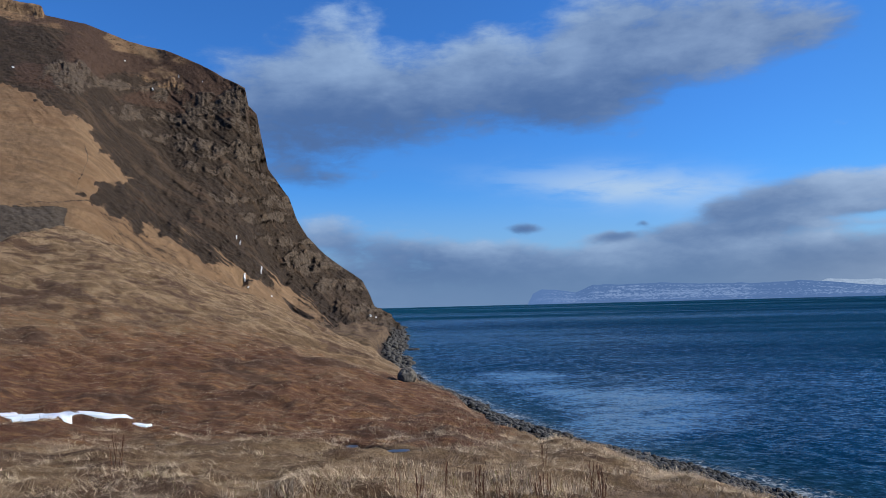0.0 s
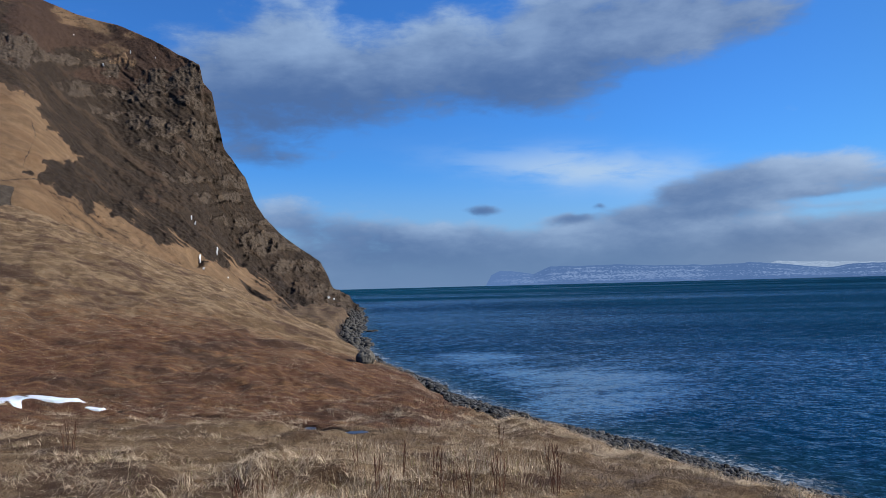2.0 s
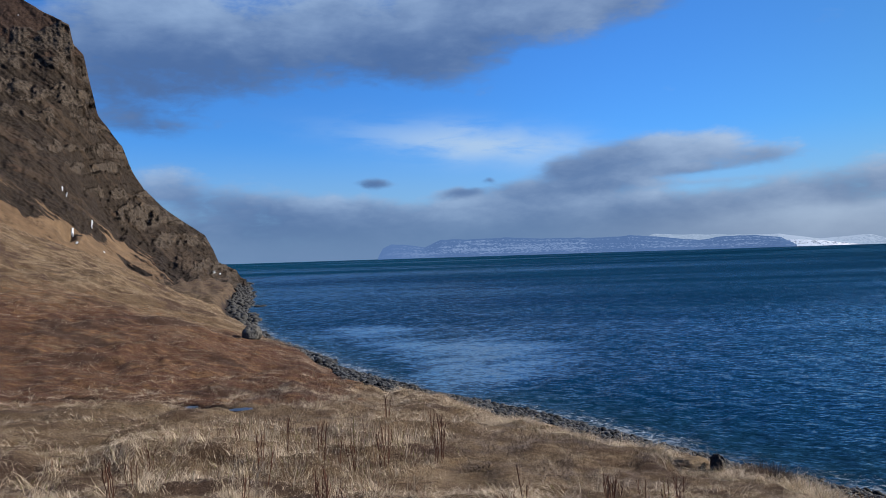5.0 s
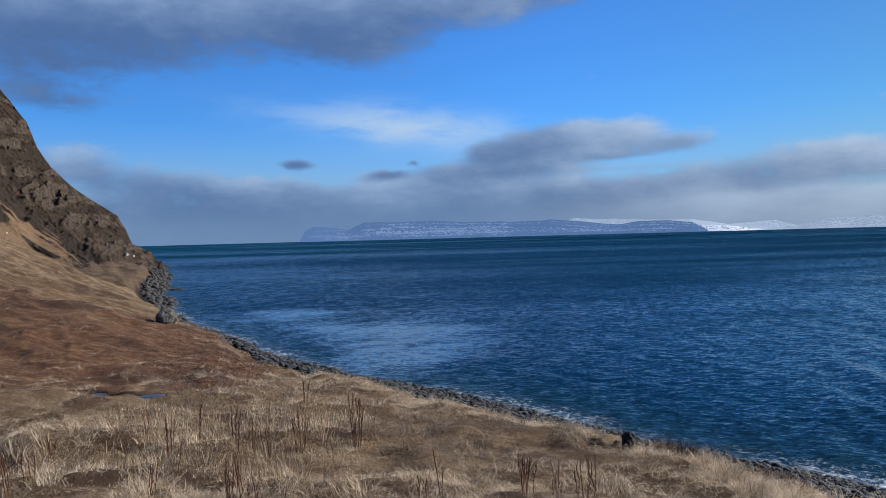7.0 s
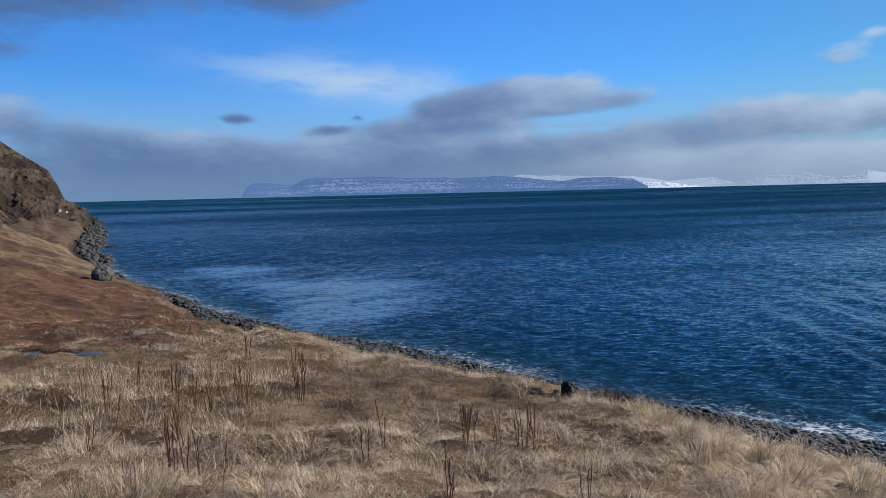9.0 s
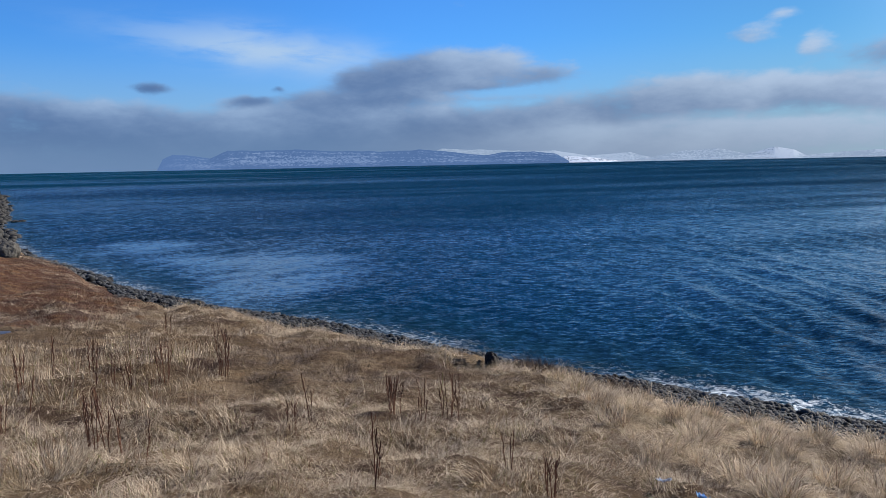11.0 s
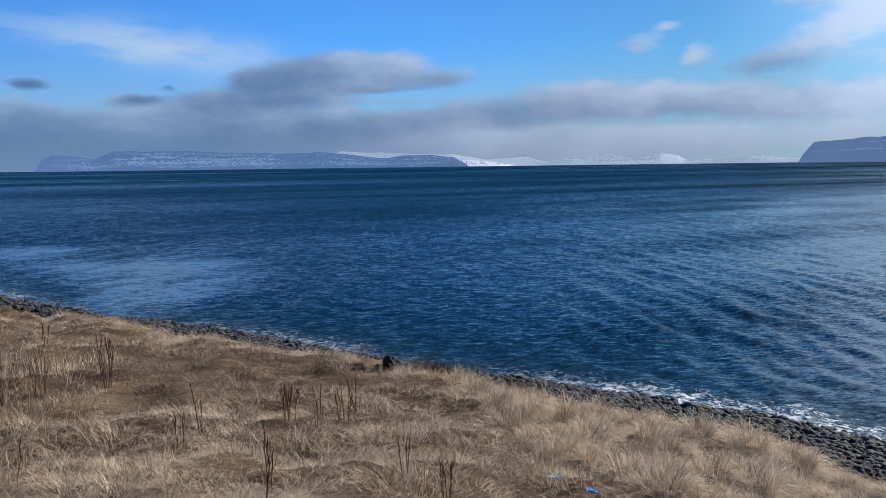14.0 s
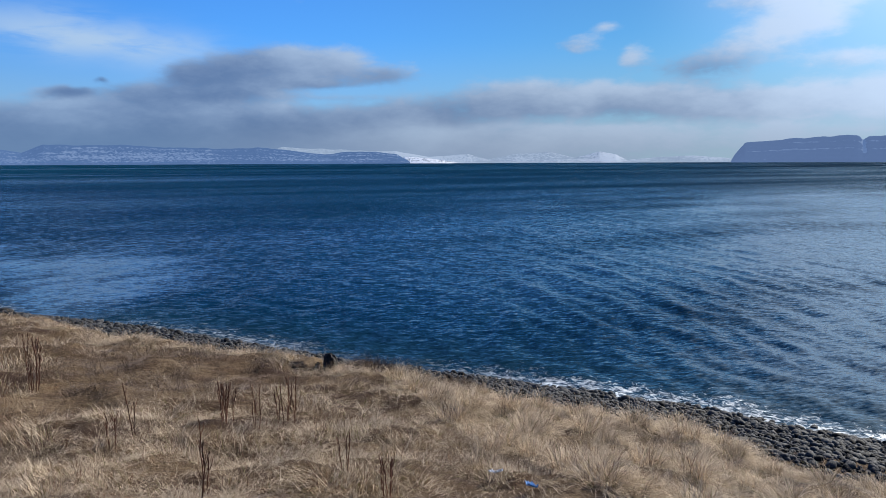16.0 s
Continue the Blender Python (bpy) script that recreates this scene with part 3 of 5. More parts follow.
# azimuth and elevation at both ends, half height in degrees, strength
CRAGS = [(-29.0, 16.4, -14.8, 15.0, 1.0, 1.0), (-25.0, 14.3, -14.0, 13.4, 0.5, 0.8), (-22.5, 12.6, -13.3, 11.4, 0.75, 1.0), (-19.5, 10.6, -12.8, 9.6, 0.4, 0.85), (-18.5, 8.6, -12.0, 8.0, 0.4, 0.8),
         (-17.5, 6.9, -11.2, 6.6, 0.45, 0.85), (-16.8, 5.3, -10.3, 5.1, 0.5, 0.95), (-16.2, 2.8, -8.3, 3.5, 0.85, 1.0), (-12.5, 1.3, -6.2, 1.7, 0.5, 0.85), (-8.0, -0.3, -4.3, -0.3, 0.45, 0.9)]


def build_hill():
    az = np.concatenate([np.arange(-118, -32, 2.0), np.arange(-32, -3.39, 0.06)])
    u = np.concatenate([np.linspace(-0.03, 1.0, 400), 1 + np.array([0.006, 0.015, 0.03, 0.06, 0.12, 0.2, 0.35, 0.6, 1.0])])
    uu, aa = np.meshgrid(u, az, indexing="ij")
    r, z = hill_form(aa, uu)
    x, y = r * np.sin(np.radians(aa)), r * np.cos(np.radians(aa))
    el = np.degrees(np.arctan2(z - EYE_Z, r))
    edge = np.interp(el, (-2, 1, 3, 4.2, 5.5, 6.8, 7.6, 8.3, 8.9, 9.55, 11, 12.95, 14.1, 15, 17.5), (-9, -12.2, -15.8, -18, -20.5, -23.2, -25.8, -26.4, -25, -23.8, -24.3, -25.4, -27.9, -29.8, -40))
    wob = fbm(x * 0.03, y * 0.03, z * 0.03, 4, 41)
    fray = fbm(aa * 1.3, el * 1.3, 0, 4, 65, 0.6)
    turf = smooth(1.1, -1.1, aa - edge + 1.4 * wob + 2.0 * fray)
    turf = np.maximum(turf, 0.62 * smooth(0.8, 0.93, uu) * smooth(-15, -20, aa))
    turf = np.maximum(turf, 0.35 * smooth(1.6, 0.2, el) * smooth(-3, -8, aa))
    # heath and brown earth above the upper crags
    heath = np.clip(smooth(14.2, 16.0, el + 0.12 * (aa + 25)) * (0.75 + 1.6 * fbm(aa * 0.35, el * 0.8, 0, 4, 66)), 0, 1)
    # strings of scree and turf that run down the slope
    fall = aa + 1.12 * el + 0.5 * fbm(aa * 0.5, el * 0.5, 0, 3, 67)
    streak = fbm(fall * 1.5, el * 0.22, 0, 4, 68, 0.62)
    turf = np.maximum(turf, 0.8 * smooth(0.12, 0.42, streak + 0.25 * smooth(9, 4, el) - 0.1) * smooth(10, 7, el) * smooth(4.5, 0.5, aa - edge))
    turf = turf * (1 - 0.42 * smooth(8.6, 7.2, el) * smooth(-27, -23.5, aa) * smooth(0.22, -0.15, streak))
    # crags: beds of basalt that break out of the slope, each from one azimuth and height to another
    rock = np.zeros_like(aa)
    bed_top = np.zeros_like(aa)
    for i, (a0, e0, a1, e1, half, w) in enumerate(CRAGS):
        mid_el = (e0 + (e1 - e0) * (az - a0) / (a1 - a0) + 0.45 * fbm(az * 0.45, az * 0 + 3.1 * i, 0, 3, 70 + i))[None, :]
        width = (half * (0.75 + 0.9 * fbm(az * 0.8, az * 0 + 7.7 * i, 0, 3, 80 + i)))[None, :]
        q = (el - mid_el) / np.maximum(width, 0.12)
        m = smooth(1.2, 0.85, np.abs(q)) * smooth(a0 - 1.0, a0 + 1.5, aa) * smooth(-0.58, -0.18, fbm(aa * 0.7, el * 0.3 + 5.0 * i, 0, 3, 92 + i) + 0.35 * smooth(-17, -13.5, aa))
        rock = np.maximum(rock, w * m)
        bed_top = np.maximum(bed_top, w * m * smooth(-1.0, 1.0, q))
    knob = smooth(-28.2, -28.6, aa) * smooth(19.3, 19.8, el)
    crumbs = smooth(0.25, 0.5, fbm(aa * 2.4, el * 2.6, 0, 3, 69)) * smooth(-24, -19, aa) * 0.4
    rock = np.maximum.reduce([rock, knob, crumbs, 0.3 * smooth(-17, -13, aa), 0.55 * smooth(0.9, -0.3, el) * smooth(-10, -7, aa)])
    rock = rock * (0.35 + 0.65 * smooth(-0.35, 0.1, fbm(aa * 2.6, el * 2.2, 0, 3, 64)))
    rock = rock * np.maximum(smooth(-9.2, -7.4, fall + 0.8 * fray), smooth(13.2, 14.2, el)) * (1 - smooth(0.62, 0.9, turf))
    gravel = smooth(-26.6, -27.4, aa + 0.6 * wob) * smooth(7.5, 7.2, el)
    track = np.exp(-((aa + 25.9 - 0.35 * np.sin(el * 1.3) - 0.1 * wob - 0.25 * fray) / 0.06) ** 2) * smooth(8.4, 8.9, el) * smooth(12.4, 11.6, el) + np.exp(-((el - 7.75 - 0.10 * (aa + 27) - 0.12 * fray) / 0.07) ** 2) * smooth(-24, -26, aa)
    gravel = np.maximum(gravel, 0.6 * track)
    rock, turf = rock * (1 - gravel), turf * (1 - gravel)
    face = smooth(-0.03, 0.02, uu) * smooth(1.03, 0.995, uu)
    amp = face * rock * (1 - 0.35 * smooth(11, 13, el))
    # columns and joints, buttresses and gullies
    arc = aa * 5.2 + 1.3 * fbm(aa * 1.2, el * 0.7, 0, 3, 46) + 0.35 * el
    bed = np.floor(el * 1.7 + 0.25 * fbm(aa * 0.8, el * 0.8, 0, 2, 47))
    pillar = cells(arc / 1.9 + 5.7 * bed, bed, 1)
    column = cells(arc / 0.8 + 3.3 * bed, bed, 2)
    joint = np.abs(arc / 1.5 + 2.9 * bed - np.floor(arc / 1.5 + 2.9 * bed) - 0.5) * 2
    blocks = fbm(x * 0.05, y * 0.05, z * 0.09, 4, 44, 0.55)
    chips = fbm(x * 0.55, y * 0.55, z * 0.7, 4, 45, 0.62)
    lumps = fbm(x * 0.2, y * 0.2, z * 0.28, 4, 43, 0.6)
    step = el * 1.9 + 0.4 * fbm(aa * 0.9, el * 0.6, 0, 3, 57)
    lip = step - np.floor(step)
    bay = fbm(aa * 1.5, np.floor(step) * 3.3, 0, 4, 58, 0.6)
    caves = sum(np.exp(-((aa - a) / w) ** 2 - ((el - e) / h) ** 2) for a, e, w, h in ((-12.2, 2.4, 0.35, 0.4), (-15.2, 2.35, 0.45, 0.35), (-14.2, 5.3, 0.3, 0.35), (-10.2, 3.0, 0.25, 0.35)))
    out = amp * (0.7 + 1.1 * bed_top + 0.55 * pillar + 0.35 * column + 0.25 * np.sqrt(joint) + 0.9 * lumps + 1.0 * chips + 1.9 * (lip ** 2 - 0.3) + 0.8 * bay)
    scree = face * (1 - np.clip(turf * 1.3, 0, 1)) * (1 - rock)
    out = out + scree * (0.5 * chips + 0.5 * lumps + 1.2 * blocks + 0.6 * streak)
    out = out + face * (1 - 0.85 * turf) * (2.8 * fbm(aa * 0.7, el * 0.55, 0, 4, 56, 0.55) + 1.2 * streak) * smooth(-27, -21, aa) - 3.0 * caves * face
    out = out * (1 - 0.4 * smooth(-13.5, -17, aa))
    out = out + face * turf * (0.8 * blocks + 0.25 * lumps + 0.16 * chips + 0.25 * streak)
    # relief stands square to the slope
    dr, dz = np.gradient(r, axis=0), np.gradient(z, axis=0)
    ln = np.hypot(dr, dz) + 1e-6
    lift = 0.6 * np.clip(dr / ln, 0, 1) * face * smooth(0.97, 0.85, uu)
    r2 = r - out * np.sqrt(1 - lift ** 2)
    z = z + out * lift + scree * 0.15 * chips
    x, y = r2 * np.sin(np.radians(aa)), r2 * np.cos(np.radians(aa))
    ob = surface("hill", np.stack([x, y, z], -1).reshape(-1, 3), grid_faces(len(u), len(az))[:, ::-1], HILL,
                 (("rock", rock), ("turf", turf), ("gravel", gravel), ("streak", streak), ("heath", heath)), shade=False)
    tagged(ob, "steep basalt headland with brown scree, ledges and dry turf", "cliff", kind="structure")


CREST = 152.0     # degrees from east, the way the long crests travel


def build_sea():
    fine = np.arange(-6.5, 74.0, 0.18)
    az = np.radians(np.concatenate([fine, np.arange(75, 353, 6.0)]))
    r = np.concatenate([14 * 1.0072 ** np.arange(450), 360 * 1.09 ** np.arange(0, 31)])
    r[-1] = 4950
    rr, aa = np.meshgrid(r, az, indexing="ij")
    x, y = rr * np.sin(aa), rr * np.cos(aa)
    s = from_coast(x, y)
    # wind sea running in towards the right-hand shore
    z = np.zeros_like(x)
    rng = random.Random(4)
    wob = 1.3 * fbm(x * 0.06, y * 0.06, 0, 2, 51)
    for i in range(34):
        length = 1.0 * 1.05 ** i
        way = radians(152 + rng.gauss(0, 32 if length < 2 else 22))
        steep = 0.0034 if length < 2.4 else 0.0025
        ph = (x * math.cos(way) + y * math.sin(way) + wob * 1.5) * 2 * math.pi / length + rng.uniform(0, 6.28)
        group = 0.55 + 0.9 * (fbm(x / length * 0.22 + 7.7 * i, y / length * 0.22, 0, 1, 52 + i) + 0.15)
        z = z + length * steep * np.clip(group, 0.05, 2) * (np.sin(ph) + 0.25 * np.sin(2 * ph + 1.5)) * smooth(length * 40, length * 22, rr)
    # longer crests that run in to the near shore
    for i in range(8):
        length = 1.05 * 1.16 ** i
        way = radians(CREST + rng.gauss(0, 9))
        ph = (x * math.cos(way) + y * math.sin(way) + 0.9 * wob) * 2 * math.pi / length + rng.uniform(0, 6.28)
        group = np.clip(0.35 + 1.5 * fbm(x / length * 0.12 + 3.1 * i, y / length * 0.12, 0, 2, 90 + i), 0, 1.5)
        front = np.exp(1.6 * (np.sin(ph + 0.35 * np.cos(ph)) - 1))
        z = z + 0.017 * length * group * front * smooth(34, 52, np.degrees(aa)) * smooth(85, 45, rr)
    z = z * smooth(0.5, -5, s) ** 0.5 * smooth(360, 240, rr)
    # slick of smoother water off the beach, and sheen painted in on the right
    deg = np.degrees(aa)
    calm = np.exp(-((deg - 12.0) / 7.5) ** 2 - ((rr - 52 - 3.0 * np.clip(11 - deg, 0, 8)) / 13) ** 2)
    sheen = smooth(30, 66, deg) * smooth(14, 30, rr) * smooth(260, 50, rr)
    calm = np.clip((calm * (1.3 + 1.9 * fbm(x * 0.09, y * 0.26, 0, 4, 55)) - 0.2) * 1.6, 0, 1)
    sheen = np.clip(sheen * (1 + 1.3 * fbm(x * 0.05, y * 0.1, 0, 3, 59)), 0, 1.3)
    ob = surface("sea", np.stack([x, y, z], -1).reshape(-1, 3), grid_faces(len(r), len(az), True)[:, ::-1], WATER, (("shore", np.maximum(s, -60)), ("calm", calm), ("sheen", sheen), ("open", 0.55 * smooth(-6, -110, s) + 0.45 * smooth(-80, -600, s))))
    tagged(ob, "dark blue wind-rippled sea reaching to the horizon", "sea", kind="structure")


def far_land(name, label, az0, az1, dist, depth, skyline, mat, snow, air, relief=0.0015, step=0.05):
    """A range far over the water: azimuths, distance, skyline elevations over azimuth."""
    az = np.arange(az0, az1 + step / 2, step)
    v = np.concatenate([np.linspace(0, 1, 34), [1.15, 1.6, 2.5]])
    vv, aa = np.meshgrid(v, az, indexing="ij")
    el = np.interp(aa, skyline[0], skyline[1])
    el = el * (1 + 0.05 * fbm(aa * 1.3, aa * 0, 0, 2, 61))
    top = EYE_Z + dist * np.tan(np.radians(np.maximum(el, -0.09)))
    u = np.clip(vv, 0, 1)
    shape = 0.5 * u + 0.5 * np.where(u > 0.55, 0.55 + (u - 0.55) * 1.0, u)
    z = -2 + (top + 2) * shape - (vv > 1) * (vv - 1) * 25
    ribs = fbm(aa * 2.2, u * 1.2, 0, 2, 62, 0.5)
    r = dist + depth * (vv + relief * 2.2 * ribs * (1 - 0.6 * u))
    terrace = np.sin(z * 0.31 + 2 * fbm(aa * 0.5, aa * 0, 0, 2, 63)) * depth * 0.002
    r = np.minimum(r + terrace * (u > 0.05), 4930)
    x, y = r * np.sin(np.radians(aa)), r * np.cos(np.radians(aa))
    # air: how much of the painted haze glow covers the rock
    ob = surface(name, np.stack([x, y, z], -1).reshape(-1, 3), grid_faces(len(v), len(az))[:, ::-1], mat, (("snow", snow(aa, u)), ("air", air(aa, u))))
    return tagged(ob, label, "mountain", kind="structure")


def build_far():
    # rock tones are blued too, so part of the haze is in them
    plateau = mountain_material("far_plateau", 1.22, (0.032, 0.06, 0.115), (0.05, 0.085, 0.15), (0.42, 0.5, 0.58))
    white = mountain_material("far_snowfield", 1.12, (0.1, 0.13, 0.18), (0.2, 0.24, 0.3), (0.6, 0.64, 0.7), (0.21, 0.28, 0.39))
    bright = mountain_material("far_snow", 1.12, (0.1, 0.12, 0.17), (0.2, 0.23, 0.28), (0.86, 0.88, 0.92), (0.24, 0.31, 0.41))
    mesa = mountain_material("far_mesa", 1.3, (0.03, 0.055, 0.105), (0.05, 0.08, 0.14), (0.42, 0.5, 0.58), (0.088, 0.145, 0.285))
    far_land("mountain_range", "snow-streaked table mountain across the fjord, tinted blue for haze", 6.3, 36.6, 4300, 240,
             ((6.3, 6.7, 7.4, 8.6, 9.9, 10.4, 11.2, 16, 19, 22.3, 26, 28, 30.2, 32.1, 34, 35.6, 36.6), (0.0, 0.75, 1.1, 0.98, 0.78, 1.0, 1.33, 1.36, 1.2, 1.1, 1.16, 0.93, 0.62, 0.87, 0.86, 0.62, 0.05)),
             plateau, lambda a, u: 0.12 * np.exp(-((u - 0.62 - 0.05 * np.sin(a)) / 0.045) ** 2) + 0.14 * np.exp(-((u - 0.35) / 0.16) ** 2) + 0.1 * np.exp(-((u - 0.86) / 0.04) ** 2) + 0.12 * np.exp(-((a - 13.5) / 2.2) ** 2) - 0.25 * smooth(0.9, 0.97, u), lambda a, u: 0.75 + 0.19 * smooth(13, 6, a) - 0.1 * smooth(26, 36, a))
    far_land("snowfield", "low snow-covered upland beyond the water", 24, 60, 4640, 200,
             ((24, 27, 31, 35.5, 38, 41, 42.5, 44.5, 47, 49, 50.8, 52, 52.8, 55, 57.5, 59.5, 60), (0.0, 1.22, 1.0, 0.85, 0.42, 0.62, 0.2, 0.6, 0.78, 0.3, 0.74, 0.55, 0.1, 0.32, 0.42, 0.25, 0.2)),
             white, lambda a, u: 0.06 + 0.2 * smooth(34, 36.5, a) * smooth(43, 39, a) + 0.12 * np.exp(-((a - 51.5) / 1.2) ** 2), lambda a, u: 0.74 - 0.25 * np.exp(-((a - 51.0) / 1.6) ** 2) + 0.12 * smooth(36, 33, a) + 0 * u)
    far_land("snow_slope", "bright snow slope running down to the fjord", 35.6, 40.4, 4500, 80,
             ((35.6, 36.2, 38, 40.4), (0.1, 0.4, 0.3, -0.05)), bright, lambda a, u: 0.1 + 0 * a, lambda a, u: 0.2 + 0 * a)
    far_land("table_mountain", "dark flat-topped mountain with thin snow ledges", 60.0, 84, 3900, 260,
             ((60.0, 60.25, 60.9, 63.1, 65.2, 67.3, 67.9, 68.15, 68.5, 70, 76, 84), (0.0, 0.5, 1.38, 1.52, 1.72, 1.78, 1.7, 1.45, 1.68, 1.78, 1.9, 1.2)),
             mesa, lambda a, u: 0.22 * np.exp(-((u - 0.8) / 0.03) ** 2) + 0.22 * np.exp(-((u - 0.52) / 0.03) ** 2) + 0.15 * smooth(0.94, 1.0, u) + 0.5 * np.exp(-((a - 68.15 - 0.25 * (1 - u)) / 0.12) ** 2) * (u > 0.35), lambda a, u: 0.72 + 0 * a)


build_ground()
build_hill()
build_sea()
build_far()

# ---- grass ----


def grass_material():
    m, n, b = material("dry_grass", 0.75, 0.25)
    p = n.add("ShaderNodeNewGeometry").outputs["Position"]
    island = n.add("ShaderNodeNewGeometry").outputs["Random Per Island"]
    tone = n.attr("tone")
    # distant blades stand for whole tufts and differ less
    far = n.attr("tuft")
    island = n.math("ADD", n.math("MULTIPLY", island, n.math("MULTIPLY_ADD", far, -0.7, 1.0)), n.math("MULTIPLY", far, 0.16))
    straw = n.mix(island, (0.155, 0.108, 0.07), (0.94, 0.76, 0.55))
    straw = n.mix(n.ramp(island, 0.74, 0.80), straw, (0.16, 0.085, 0.05))
    straw = n.mix(n.ramp(island, 0.93, 0.97), straw, (0.17, 0.16, 0.05))
    straw = n.mix(n.ramp(tone, 0.0, -0.1, 0.0, 0.35), straw, (0.95, 0.74, 0.5))
    dark = n.mix(island, (0.055, 0.04, 0.03), (0.25, 0.178, 0.128))
    col = n.mix(n.ramp(tone, 0.3, 0.75), straw, dark)
    cast = n.noise(p, 0.9, 4, 0.6)
    col = n.mix(n.ramp(cast, 0.48, 0.7, 0.0, 0.25), col, n.mix(island, (0.16, 0.12, 0.06), (0.36, 0.28, 0.14)))
    n.link(col, b.inputs["Base Color"])
    thin = n.add("ShaderNodeBsdfTranslucent")
    n.link(col, thin.inputs[0])
    both = n.add("ShaderNodeMixShader")
    both.inputs[0].default_value = 0.25
    n.link(b.outputs[0], both.inputs[1])
    n.link(thin.outputs[0], both.inputs[2])
    out = [k for k in m.node_tree.nodes if k.type == "OUTPUT_MATERIAL"][0]
    n.link(both.outputs[0], out.inputs[0])
    return m


GRASS = grass_material()


def blades(rng, x, y, z, length, lean, heading, width, segs=2, droop=0.5):
    """Ribbons that rise from their roots and bend over; corners and faces."""
    n = len(x)
    t = np.linspace(0, 1, segs + 1)[None, :]
    reach = length[:, None] * (lean[:, None] * t ** 1.35)
    rise = length[:, None] * (np.sqrt(np.clip(1 - lean ** 2, 0.03, 1))[:, None] * t - droop * lean[:, None] * t ** 2)
    rise = np.maximum(rise, 0.012 * t / 0.5 + 0.01)
    cx = x[:, None] + reach * np.cos(heading)[:, None]
    cy = y[:, None] + reach * np.sin(heading)[:, None]
    cz = z[:, None] - 0.02 + rise
    twist = heading + rng.normal(1.57, 0.5, n)
    half = width[:, None] * 0.5 * (1 - 0.82 * t)
    wx, wy = np.cos(twist)[:, None] * half, np.sin(twist)[:, None] * half
    pts = np.stack([np.stack([cx - wx, cy - wy, cz], -1), np.stack([cx + wx, cy + wy, cz], -1)], 2)
    base = (np.arange(n) * (segs + 1) * 2)[:, None]
    k = np.arange(segs)[None, :] * 2 + base
    faces = np.stack([k, k + 1, k + 3, k + 2], -1).reshape(-1, 4)
    return pts.reshape(-1, 3), faces


def dark_turf(x, y):
    """0 to 1: matted brown heath and mossy turf instead of pale straw, plus painted shade."""
    az, r = np.degrees(np.arctan2(x, y)), np.hypot(x, y)
    heath = smooth(15.5, 19, r) * smooth(60, 38, r) * smooth(9, 3, az) * (0.55 + 0.75 * fbm(x * 0.14, y * 0.14, 0, 3, 31))
    moss_and_shade = smooth(11.0, 12.5, r) * smooth(20, 16.5, r) * smooth(9, 13, az) * smooth(31, 25, az) * 0.9
    pale = smooth(10, 12, r) * smooth(18, 15, r) * smooth(-7, -3, az) * smooth(13, 9, az)
    rim = np.interp(az, (29, 34, 42, 46), (15.6, 14.6, 13.3, 12.9))
    # base grass among the tussocks toned dark for the shaded gaps
    belt = 0.85 * smooth(38, 46, az) * smooth(7.5, 9.0, r)
    brow = smooth(29, 32, az) * smooth(45, 41, az) * smooth(2.0, 1.2, np.abs(r - rim))
    moss_and_shade = np.maximum(np.maximum(moss_and_shade, brow), belt)
    d = 0.1 + 0.5 * fbm(x * 0.35, y * 0.35, 0, 3, 33) + np.maximum(heath, moss_and_shade) - 0.5 * pale
    return np.clip(d, 0, 1)


def scatter(rng, az0, az1, r0, r1, per_m2):
    n = int((radians(az1 - az0)) / 2 * (r1 ** 2 - r0 ** 2) * per_m2)
    a = np.radians(rng.uniform(az0, az1, n))
    r = np.sqrt(rng.uniform(r0 ** 2, r1 ** 2, n))
    return r * np.sin(a), r * np.cos(a)


